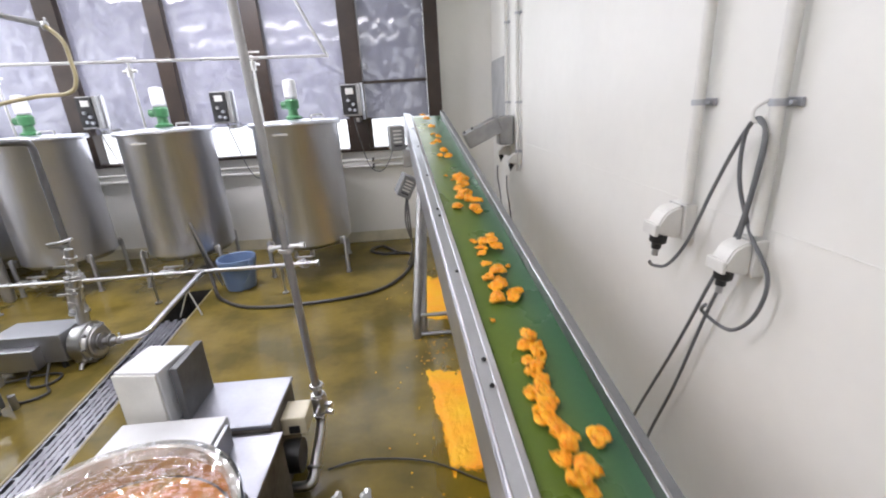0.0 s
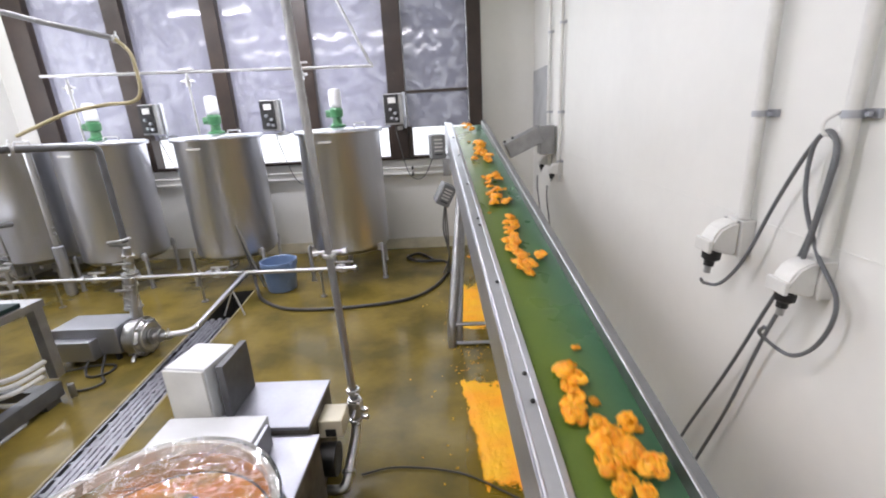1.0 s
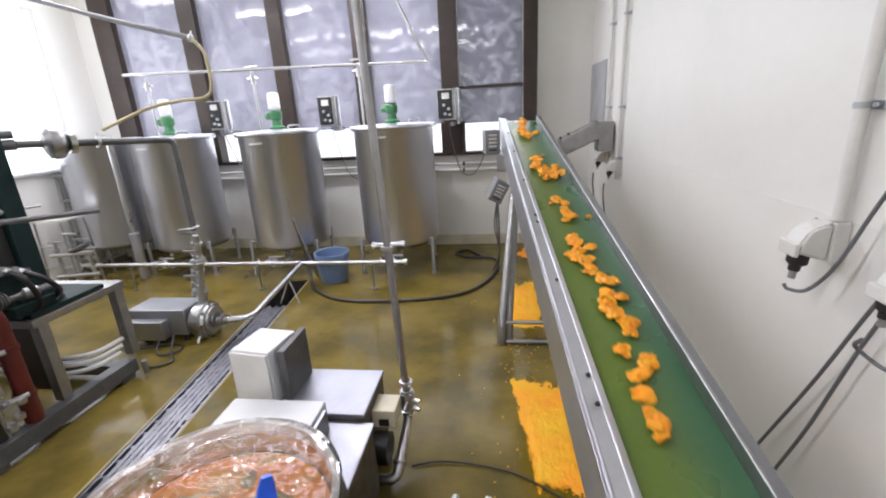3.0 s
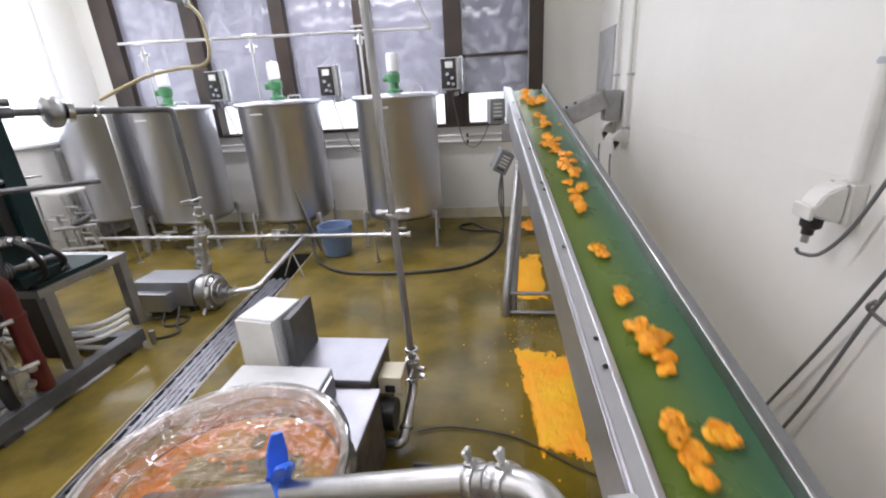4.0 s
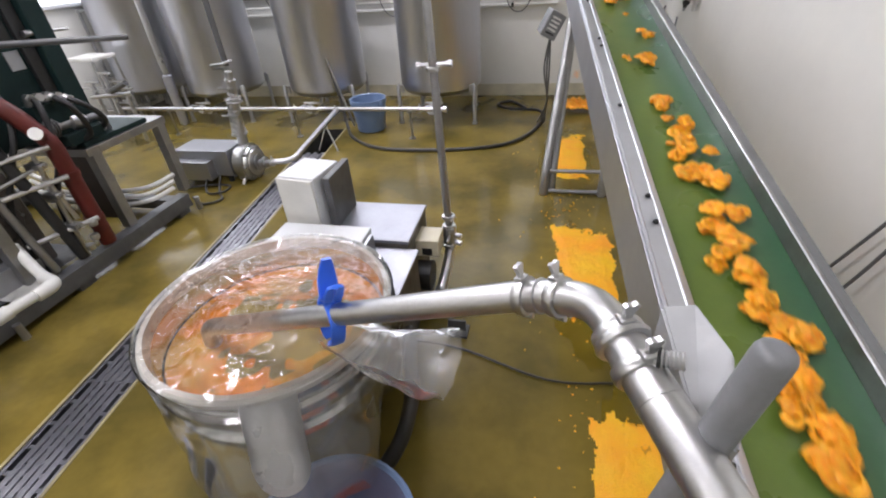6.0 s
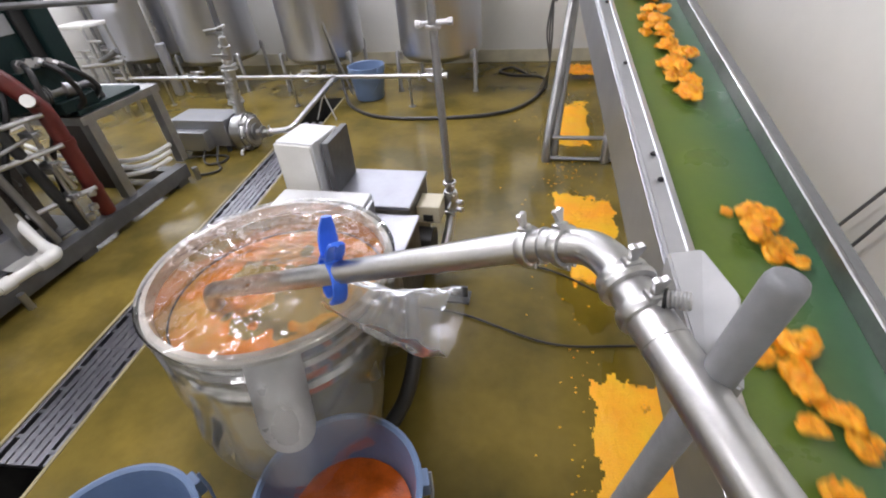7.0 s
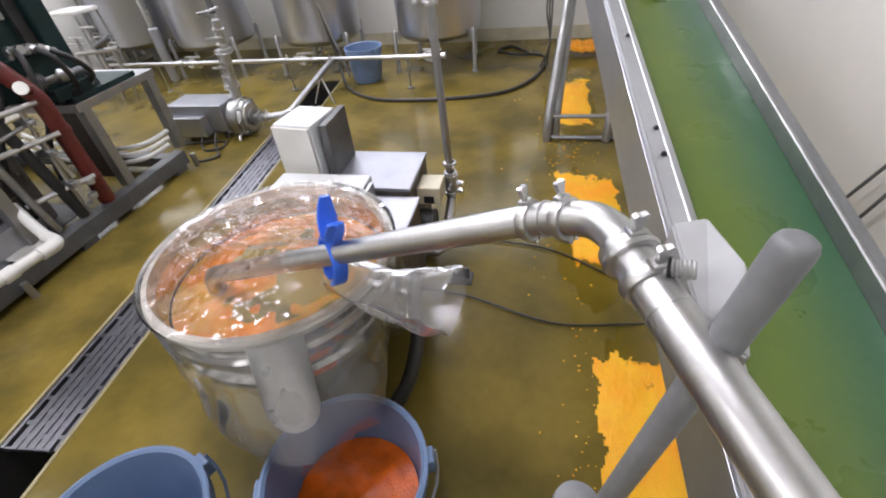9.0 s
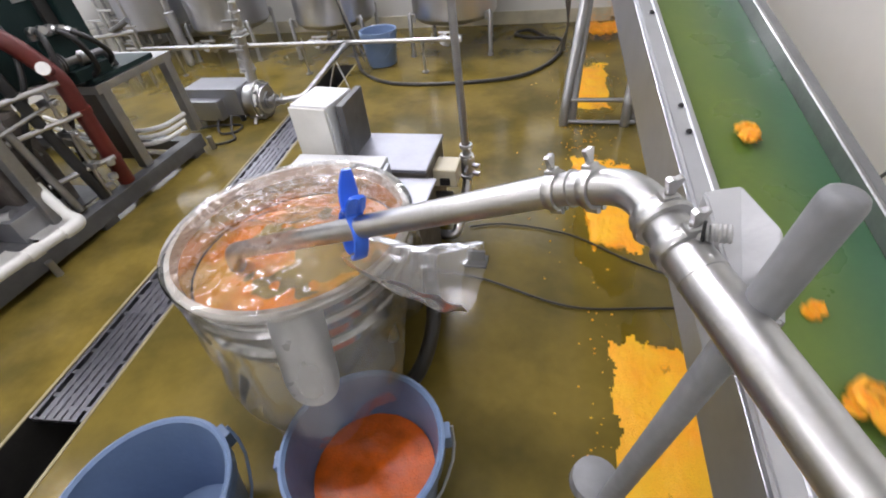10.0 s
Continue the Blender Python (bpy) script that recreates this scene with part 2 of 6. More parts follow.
def curve(pts, n=8):
    """Smooth points through the given ones."""
    pts = [Vector(p) for p in pts]
    out = []
    for i in range(len(pts) - 1):
        p0, p1, p2, p3 = pts[max(i - 1, 0)], pts[i], pts[i + 1], pts[min(i + 2, len(pts) - 1)]
        for k in range(n):
            t = k / n
            out.append(0.5 * (2 * p1 + (p2 - p0) * t + (2 * p0 - 5 * p1 + 4 * p2 - p3) * t * t + (3 * p1 - p0 - 3 * p2 + p3) * t ** 3))
    return out + [pts[-1]]


def bent(pts, radius=0.06, n=6):
    """A run of straight pipe with rounded bends."""
    pts = [Vector(p) for p in pts]
    out = [pts[0]]
    for a, b, c in zip(pts, pts[1:], pts[2:]):
        u, v = (a - b), (c - b)
        k = min(radius, u.length * 0.45, v.length * 0.45)
        p, q = b + u.normalized() * k, b + v.normalized() * k
        out += [p * (1 - t) ** 2 + b * 2 * t * (1 - t) + q * t * t for t in (i / n for i in range(n + 1))]
    return out + [pts[-1]]


def lathe(bm, profile, seg=32, m=None):
    """Turns (radius, height) pairs round z."""
    rings = []
    for r, z in profile:
        rings.append([bm.verts.new((m or Matrix()) @ Vector((r * math.cos(a), r * math.sin(a), z)))
                      for a in (2 * math.pi * k / seg for k in range(seg))] if r > 1e-5 else [bm.verts.new((m or Matrix()) @ Vector((0, 0, z)))])
    for a, b in zip(rings, rings[1:]):
        if len(a) == 1 and len(b) == 1:
            continue
        for k in range(seg):
            j = (k + 1) % seg
            if len(a) == 1:
                bm.faces.new((a[0], b[j], b[k]))
            elif len(b) == 1:
                bm.faces.new((a[k], a[j], b[0]))
            else:
                bm.faces.new((a[k], a[j], b[j], b[k]))
    return bm


def B():
    return bmesh.new()


def along(p, q):
    """A pose at p whose z points to q."""
    return Matrix.Translation(p) @ (Vector(q) - Vector(p)).to_track_quat("Z", "Y").to_matrix().to_4x4()


def grid(bm, nx, ny, f):
    vs = [[bm.verts.new(f(i / nx, j / ny)) for j in range(ny + 1)] for i in range(nx + 1)]
    for i in range(nx):
        for j in range(ny):
            bm.faces.new((vs[i][j], vs[i + 1][j], vs[i + 1][j + 1], vs[i][j + 1]))
    return bm


# ---- the room ----
XL, YB, ZC = -6.05, -7.6, 3.3
DRAIN = Matrix.Translation((-2.763, -4.86, 0)) @ Matrix.Rotation(math.atan(0.1037), 4, "Z")
DW, D0, D1, D2 = 0.115, -0.95, 3.02, 3.66


def structure(name, bm, material, label):
    return tagged(part(name, bm, material, None, label), kind="structure", category=name.split("_")[0])


def room():
    bm = B()
    loops = [[Vector((XL, YB, 0)), Vector((0, YB, 0)), Vector((0, 0.14, 0)), Vector((-0.60, 0.14, 0)), Vector((-0.60, 0, 0)), Vector((XL, 0, 0))],
             [DRAIN @ Vector(p) for p in ((-DW, D0, 0), (DW, D0, 0), (DW, D2, 0), (-DW, D2, 0))]]
    edges = []
    for loop in loops:
        vs = [bm.verts.new(p) for p in loop]
        edges += [bm.edges.new((vs[i], vs[(i + 1) % len(vs)])) for i in range(len(vs))]
    bmesh.ops.triangle_fill(bm, use_beauty=True, use_dissolve=False, edges=edges, normal=(0, 0, 1))
    for f in bm.faces:
        if f.normal.z < 0:
            f.normal_flip()
    structure("floor", bm, FLOOR, "wet mustard-brown coated factory floor with stains")
    bm = B()
    for lo, hi in (((-DW - 0.03, D0, -0.35), (-DW, D2, -0.002)), ((DW, D0, -0.35), (DW + 0.03, D2, -0.002)),
                   ((-DW - 0.03, D0 - 0.03, -0.35), (DW + 0.03, D0, -0.002)), ((-DW - 0.03, D2, -0.35), (DW + 0.03, D2 + 0.03, -0.002)),
                   ((-DW - 0.03, D0 - 0.03, -0.38), (DW + 0.03, D2 + 0.03, -0.35))):
        box(bm, lo, hi, 0, DRAIN)
    structure("drain_channel", bm, DARKHOLE, "near-black concrete drain channel under the grating")
    for side in (-1, 1):
        x0, x1 = sorted((side * (DW + 0.0005), side * (DW + 0.014)))
        structure("drain_edge", box(B(), (x0, D0, -0.01), (x1, D2, 0.003), 0.001, DRAIN), EDGING, "worn pale edging along the drain channel")
    bm = box(B(), (XL - 0.2, YB - 0.2, -0.5), (0.2, 0.2, -0.4))
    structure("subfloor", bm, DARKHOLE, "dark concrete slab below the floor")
    structure("ceiling", box(B(), (XL - 0.2, YB - 0.2, ZC), (0.2, 1.2, ZC + 0.1)), CEIL, "plain white factory ceiling")
    structure("wall_east", box(B(), (0, YB, 0), (0.15, 1.15, ZC)), WALL, "glossy off-white panel wall beside the conveyor")
    structure("wall_south", box(B(), (XL - 0.15, YB - 0.15, 0), (0.15, YB, ZC)), WALL, "plain off-white wall")
    # north wall: base below the windows, pier beside them
    structure("wall_north", box(B(), (XL, 0, 0), (-0.615, 0.15, 1.10)), WALL, "off-white wall below the factory windows")
    structure("wall_pier", box(B(), (-0.75, 0.15, 0), (0, 0.30, ZC)), WALL, "cream wall between window and corner")
    structure("wall_jamb", box(B(), (-0.615, 0, 0), (-0.60, 0.15, ZC)), WALL, "cream plaster jamb of the window")
    structure("wall_corner", box(B(), (XL, 0, 1.10), (-5.80, 0.15, ZC)), WALL, "cream wall pier in the far corner")
    structure("wall_top", box(B(), (-5.80, 0, 3.12), (-0.60, 0.15, ZC)), WALL, "off-white wall above the windows")
    structure("baseboard", box(B(), (XL, -0.012, 0), (-0.60, -0.002, 0.13), 0.003), WALL_LOW, "stained yellowish skirting band along the wall")
    # west wall with a bright window
    structure("wall_west", box(B(), (XL - 0.15, YB, 0), (XL, 0, 1.20)), WALL, "cream wall below the side window")
    structure("wall_west_top", box(B(), (XL - 0.15, YB, 2.9), (XL, 0, ZC)), WALL, "cream wall above the side window")
    structure("wall_west_pier", box(B(), (XL - 0.15, -0.5, 1.20), (XL, 0, 2.9)), WALL, "cream wall pier beside the side window")
    structure("wall_west_end", box(B(), (XL - 0.15, YB, 1.20), (XL, -3.4, 2.9)), WALL, "cream wall past the side window")
    # raised seam strip of the east wall panels
    structure("panel_joint", box(B(), (-0.003, -5.9, 1.2095), (-0.001, -1.4, 1.2125)), WALL, "raised joint between the wall panels")


def windows():
    win = thing("window_1", "row of dark-framed windows behind hung plastic sheet", "window", kind="structure")
    posts = ((-5.65, 0.25), (-4.57, 0.20), (-3.52, 0.165), (-2.56, 0.18), (-1.57, 0.195), (-0.69, 0.15))
    for x, w in posts:
        part("post", box(B(), (x - w / 2, -0.07, 1.12), (x + w / 2, 0.10, 3.12), 0.006), BROWN, win)
    part("window_sill", box(B(), (-5.80, -0.06, 1.10), (-0.60, 0.12, 1.135), 0.004), BROWN, win)
    part("transom", box(B(), (-1.47, -0.04, 1.825), (-0.77, 0.02, 1.855), 0.003), BROWN, win)
    for (a, wa), (b, wb) in zip(posts, posts[1:]):
        x0, x1 = a + wa / 2, b - wb / 2
        part("pane", box(B(), (x0, 0.085, 1.135), (x1, 0.09, 3.12)), DAYPANE, win, "bright daylit glass pane")
    # opaque brown boards beside one post
    part("board", box(B(), (-1.70, -0.05, 1.135), (-1.42, -0.03, 1.47), 0.003), BROWN, win)
    for k, ((a, wa), (b, wb)) in enumerate(zip(posts, posts[1:])):
        x0, x1 = a + wa / 2 + 0.004, b - wb / 2 - 0.004
        if k == 4:
            z0 = 1.45
        else:
            z0 = 1.46

        def f(u, v, x0=x0, x1=x1, z0=z0, k=k):
            x, z = x0 + (x1 - x0) * u, z0 + (3.12 - z0) * v
            w = noise.noise((x * 1.6, z * 0.5, k)) * 0.006 + noise.noise((x * 9 + z * 3, z * 1.4 - x * 2, k + 9)) * 0.0005
            fold = abs(noise.noise((x * 6 + z * 0.7, k * 3.0, z * 0.25))) * 0.0035 + abs(noise.noise((x * 5 - z * 0.9, k * 5.0, z * 0.2))) * 0.003
            return (x, -0.01 + (w - fold) * min(1, 8 * u, 8 * (1 - u)) + 0.02, z)
        sheet = part("plastic_sheet", grid(B(), 40, 60, f), FILM_DARK if k == 4 else FILM, None, smooth=True)
        tagged(sheet, "crumpled translucent grey plastic sheet hung over the window", "plastic sheet", "sheets over the windows")
    side = thing("window_2", "tall bright side window in the cream wall", "window", kind="structure")
    part("pane", box(B(), (XL - 0.10, -3.4, 1.20), (XL - 0.09, -0.5, 2.9)), DAYPANE, side, "bright daylit glass pane")
    for y in (-0.52, -1.45, -2.4, -3.38):
        part("window_frame", box(B(), (XL - 0.13, y - 0.025, 1.20), (XL - 0.02, y + 0.025, 2.9), 0.004), BOXPAINT, side)
    part("window_sill", box(B(), (XL - 0.14, -3.4, 1.18), (XL + 0.06, -0.5, 1.21), 0.005), BOXPAINT, side)


def ceiling_lights():
    first = None
    # Added fill lights share this fitting with the inferred ones.
    for x, y, watts in LAMPS:
        m = pose(x, y, ZC)
        if first is None:
            first = thing("ceiling_light", "white twin fluorescent ceiling light, inferred or added as fill, switched on", "lamp", m, "ceiling lights")
            part("housing", box(B(), (-0.62, -0.09, -0.06), (0.62, 0.09, 0), 0.01), WHITE, first)
            for dy in (-0.045, 0.045):
                part("tube", sweep(B(), [(-0.59, dy, -0.085), (0.59, dy, -0.085)], 0.015, 10), TUBEGLOW, first, "glowing white tube", True)
        else:
            copy_thing(first, m)
        area("tube_light", pose(x, y, ZC - 0.12), 1.2, 0.16, watts, (0.975, 0.945, 1.075))


room()
windows()
ceiling_lights()
area("window_light", pose(-3.2, -0.12, 2.3, -90), 5.0, 1.5, WINDOW_WATTS, (0.9, 0.94, 1))
area("side_window_light", pose(XL + 0.03, -1.95, 2.05, 0, -90), 1.7, 2.8, SIDE_WATTS, (0.9, 0.94, 1))


# ---- drain grating ----
def grating():
    length = 0.50
    first = None
    for i in range(6):
        m = DRAIN @ pose(0, 0.003 + i * (length + 0.003), -0.006)
        if first is not None:
            copy_thing(first, m)
            continue
        first = thing("drain_grate", "slotted steel drain grating set flush in the floor", "drain grate", m, "gratings along the drain")
        for x in (-DW + 0.009, DW - 0.009):
            part("edge_bar", box(B(), (x - 0.008, 0, -0.03), (x + 0.008, length, 0.004), 0.002), GRATE, first)
        n = 6
        xs = [-DW + 0.017 + (2 * DW - 0.034) * k / n for k in range(n + 1)]
        for k in range(1, n):
            part("bar", box(B(), (xs[k] - 0.0130, 0, -0.02), (xs[k] + 0.0130, length, 0), 0.001), GRATE, first)
        bm = B()
        for k in range(n):
            for j in range(6):
                y = (j + (0.5 if k % 2 else 0)) * length / 5
                box(bm, (xs[k], max(y - 0.008, 0), -0.018), (xs[k + 1], min(y + 0.008, length), -0.001))
        tagged(part("slot_lattice", bm, GRATE, first), kind="stuff")


grating()


# ---- tanks ----
def tank(m, first):
    if first is not None:
        return copy_thing(first, m)
    t = thing("mixing_tank", "tall round stainless steel mixing tank on short legs", "tank", m, "row of tanks")
    part("shell", lathe(B(), [(0, 0.24), (0.22, 0.25), (0.36, 0.29), (0.398, 0.33), (0.40, 0.36), (0.40, 1.455), (0.403, 1.46)], 48), STEEL, t, smooth=True)
    part("rim", lathe(B(), [(0.40, 1.455), (0.425, 1.457), (0.432, 1.468), (0.432, 1.49), (0.425, 1.50), (0.36, 1.502), (0, 1.515)], 48), STEEL, t, "rolled steel rim and flat lid", True)
    for k, (x, y) in enumerate(((-0.375, -0.27), (0.375, -0.27), (0.30, 0.32), (-0.30, 0.32))):
        leg = part("leg", sweep(B(), [(x, y, 0.0), (x, y, 0.012), (x, y, 0.03), (x, y, 0.36), (x * 0.97, y * 0.97, 0.385)], [0.028, 0.026, 0.019, 0.019, 0.010], 12), STEEL_D, t, smooth=True)
        part("bracket", box(B(), (min(x, x * 0.86), y * 0.95 - 0.012, 0.30), (max(x, x * 0.86), y * 0.95 + 0.012, 0.37), 0.003), STEEL_D, t)
    part("nameplate", box(B(), (-0.11, -0.403, 1.385), (0.02, -0.392, 1.402), 0.001), WHITE, t, "small white label strip")
    gb = part("gearbox", lathe(B(), [(0, 1.515), (0.075, 1.515), (0.08, 1.535), (0.05, 1.55), (0.042, 1.60), (0.062, 1.615), (0.066, 1.68), (0.05, 1.70), (0, 1.705)], 20), GEARGREEN, t, "bright green agitator gearbox", True)
    part("side_flange", sweep(B(), [(-0.05, 0, 1.645), (-0.10, 0, 1.645)], 0.036, 14), GEARGREEN, gb, smooth=True)
    part("agitator_motor", lathe(B(), [(0.045, 1.70), (0.06, 1.715), (0.06, 1.84), (0.052, 1.87), (0, 1.88)], 18), BOXPAINT, t, "pale grey agitator motor", True)
    part("lid_handle", sweep(B(), bent([(0.2, -0.18, 1.50), (0.2, -0.18, 1.545), (0.29, -0.10, 1.545), (0.29, -0.10, 1.50)], 0.02), 0.008, 8), PIPE, t, smooth=True)
    # outlet with butterfly valve
    o = part("outlet", sweep(B(), bent([(0, -0.12, 0.26), (0, -0.12, 0.17), (0, -0.45, 0.17), (0, -0.62, 0.27), (0, -0.70, 0.27)], 0.05), 0.021, 12), PIPE, t, smooth=True)
    part("valve_body", sweep(B(), [(0, -0.50, 0.205), (0, -0.535, 0.22)], 0.044, 14), PIPE, o, smooth=True)
    part("valve_handle", box(B(), (-0.05, -0.535, 0.265), (0.12, -0.515, 0.285), 0.006), PIPE, o)
    part("clamp_ring", sweep(B(), [(0, -0.42, 0.17), (0, -0.437, 0.17)], 0.034, 14), PIPE, o, smooth=True)
    return t


TANKS = (-2.10, -3.33, -4.56, -5.58)
one = None
for tx in TANKS:
    made = tank(pose(tx, -0.74 if tx > -5 else -0.62, 0), one)
    one = one or made
for drive in [c for c in made.children if c.name.startswith(("gearbox", "agitator_motor"))]:
    for sub in list(drive.children):
        bpy.data.objects.remove(sub)
    bpy.data.objects.remove(drive)


def pipe_clamp(p, d, r, parent, wing=True, proud=0.0085):
    """Hygienic clamp round a pipe at p, in direction d."""
    z = Vector(d).normalized()
    up = Vector((0, 0, 1)) if abs(z.z) < 0.9 else Vector((0.5, -0.85, 0))
    x = (up - z * up.dot(z)).normalized()
    m = Matrix.Translation(p) @ Matrix((x, z.cross(x), z)).transposed().to_4x4()
    c = part("clamp", lathe(B(), [(r, -0.009), (r + proud * 0.8, -0.008), (r + proud, -0.004), (r + proud, 0.004), (r + proud * 0.8, 0.008), (r, 0.009)], 24, m), PIPE, parent, smooth=True)
    if wing:
        k = max(0.62, min(0.74, r / 0.036))
        part("bolt", sweep(B(), [m @ Vector((r + 0.003, 0.009 * k, 0)), m @ Vector((r + 0.012, 0.005 * k, 0)), m @ Vector((r + 0.034 * k, 0, 0))], 0.0036 * k, 8), PIPE, c, smooth=True)
        part("hinge", box(B(), (r + 0.002, -0.014 * k, -0.008), (r + 0.015 * k, 0.014 * k, 0.008), 0.003, m), PIPE, c)
        bm = B()
        fan = [(r + 0.016 * k, 0.006 * k), (r + 0.024 * k, 0.007 * k), (r + 0.042 * k, 0.013 * k), (r + 0.046 * k, 0.008 * k)]
        fan += [(r + 0.043 * k, 0.0), *((x, -y) for x, y in fan[::-1])]
        lo = [bm.verts.new(m @ Vector((x, y, -0.0035))) for x, y in fan]
        hi = [bm.verts.new(m @ Vector((x, y, 0.0035))) for x, y in fan]
        bm.faces.new(lo[::-1])
        bm.faces.new(hi)
        for i in range(len(fan)):
            j = (i + 1) % len(fan)
            bm.faces.new((lo[i], lo[j], hi[j], hi[i]))
        part("wing_nut", bm, PIPE, c)
        bm = B()
        for y in (-0.009 * k, 0.009 * k):
            sweep(bm, [m @ Vector((-r - 0.010 * k, y, -0.010)), m @ Vector((-r - 0.010 * k, y, 0.010))], 0.0065 * k, 10)
        part("hinge_pin", bm, PIPE, c, smooth=True)
    return c


def header_pipe():
    t = thing("header_pipe", "long thin steel outlet pipe running before the tanks", "pipe", pose(-3.6, -1.44, 0))
    part("pipe", sweep(B(), [(-1.75, 0, 0.27), (1.66, 0, 0.27)], 0.019, 12), PIPE, t, smooth=True)
    part("end_cap", sweep(B(), [(1.66, 0, 0.27), (1.69, 0, 0.27)], 0.028, 14), PIPE, t, smooth=True)
    for x in TANKS[:3]:
        pipe_clamp((x + 3.6 - 0.06, 0, 0.27), (1, 0, 0), 0.019, t)
        pipe_clamp((x + 3.6 + 0.06, 0, 0.27), (1, 0, 0), 0.019, t)
    for x in (-1.2, 0.2, 1.35):
        st = part("stand", sweep(B(), [(x, 0, 0), (x, 0, 0.008), (x, 0, 0.012), (x, 0, 0.25)], [0.03, 0.03, 0.009, 0.009], 10), STEEL_D, t, smooth=True)
        part("yoke", box(B(), (x - 0.012, -0.03, 0.238), (x + 0.012, 0.03, 0.252), 0.003), STEEL_D, st)
    t2 = thing("suction_pipe", "bent steel pipe from the header to the floor pump", "pipe", pose(-2.95, -1.44, 0))
    part("pipe", sweep(B(), bent([(0, -0.01, 0.27), (0, -0.18, 0.25), (-0.05, -0.86, 0.125), (-0.24, -0.92, 0.125)], 0.07), 0.022, 14), PIPE, t2, smooth=True)
    pipe_clamp((0, -0.05, 0.268), (0, 1, 0.05), 0.022, t2)
    pipe_clamp((-0.20, -0.91, 0.125), (1, 0, 0), 0.022, t2)
    for s2 in (-1, 1):
        part("foot", sweep(B(), [(0, -0.30, 0.22), (s2 * 0.09, -0.34, 0.0)], 0.007, 8), PIPE, t2, smooth=True)


header_pipe()


def high_pipe():
    t = thing("overhead_pipe", "thin steel feed pipe running above the tanks", "pipe", pose(-3.2, -0.74, 0))
    part("pipe", sweep(B(), [(-1.75, 0, 2.14), (1.5, 0, 2.06)], 0.014, 10), PIPE, t, smooth=True)
    part("riser", sweep(B(), [(1.5, 0, 2.06), (1.47, 0, 2.10), (1.22, 0, 2.64), (0.95, 0, 3.29)], 0.014, 10), STEEL_D, t, smooth=True)
    for x in (-3.51, -4.70, -2.40):
        zt = 2.10
        drop = part("drop_pipe", sweep(B(), [(x + 3.2, 0, zt), (x + 3.2, 0.01, 1.50)], 0.011, 10), PIPE, t, smooth=True)
        part("valve", sweep(B(), [(x + 3.2, 0, zt - 0.05), (x + 3.2, 0, zt - 0.13)], 0.026, 12), PIPE, drop, smooth=True)
        part("valve_lever", box(B(), (x + 3.2 - 0.075, -0.012, zt + 0.02), (x + 3.2 + 0.075, 0.012, zt + 0.034), 0.004), PIPE, drop)
        part("valve_stem", sweep(B(), [(x + 3.2 - 0.06, 0, zt - 0.08), (x + 3.2 + 0.06, 0, zt - 0.08)], 0.012, 8), PIPE, drop, smooth=True)


high_pipe()


def control_panel(x, z, first):
    m = pose(x, -0.33, z)
    if first is not None:
        return copy_thing(first, m)
    t = thing("control_box", "small grey control box with dark front on a bracket", "control box", m, "control boxes by the tanks")
    part("case", box(B(), (-0.10, -0.02, -0.16), (0.10, 0.12, 0.16), 0.008), STEEL_D, t)
    part("front_plate", box(B(), (-0.095, -0.032, -0.14), (0.06, -0.021, 0.15), 0.004), BLACK, t, "black front plate")
    part("label", box(B(), (-0.05, -0.037, 0.06), (0.03, -0.033, 0.12), 0.001), WHITE, t, "small white label")
    for kx, kz in ((-0.03, 0.0), (0.02, -0.04), (-0.02, -0.09), (0.03, -0.10)):
        part("knob", sweep(B(), [(kx, -0.032, kz), (kx, -0.06, kz)], 0.016, 10), STEEL, t, smooth=True)
    part("bracket", box(B(), (0.02, 0.05, -0.22), (0.06, 0.33, -0.18), 0.003), STEEL_D, t)
    part("post", sweep(B(), [(0.11, 0.05, -0.20), (0.11, 0.05, 0.17)], 0.014, 8), STEEL, t, smooth=True)
    pts = curve([(0.0, 0.05, -0.16), (0.02, 0.10, -0.35), (0.10, 0.20, -0.72), (0.24, 0.22, -0.78), (0.36, 0.24, -0.60), (0.38, 0.28, -0.45)], 6)
    part("cable", sweep(B(), pts, 0.006, 6), CABLE, t, smooth=True)
    return t


cp = None
for px_, pz_ in ((-1.585, 1.66), (-2.92, 1.665), (-4.24, 1.69)):
    q = control_panel(px_, pz_, cp)
    cp = cp or q


def wall_rails():
    for z in (1.0, 0.93):
        t = thing("wall_pipe", "white pipe running along the wall below the sill", "pipe", pose(-3.0, -0.06, z), "wall pipes")
        part("pipe", sweep(B(), [(-2.7, 0, 0), (2.0, 0, 0)], 0.017, 10), WHITE, t, smooth=True)
        for x in (-1.8, -0.6, 0.6, 1.55):
            part("bracket", box(B(), (x - 0.012, -0.025, -0.02), (x + 0.012, 0.058, 0.02), 0.003), BLACK, t)


wall_rails()


# ---- conveyor ----
CX, CZ, CA, CK = -0.7887, 0.8336, -0.0639, 0.21
RUN = math.sqrt(1 + CA * CA + CK * CK)
ALONG = Vector((CA, 1, CK)).normalized()
ACROSS = ALONG.cross(Vector((0, 0, 1))).normalized()
UP = ACROSS.cross(ALONG)
CONV = Matrix.Translation((CX, -4.16, CZ)) @ Matrix((ACROSS, ALONG, UP)).transposed().to_4x4()
S0, S1 = -1.85, 3.33
BELT = -0.05


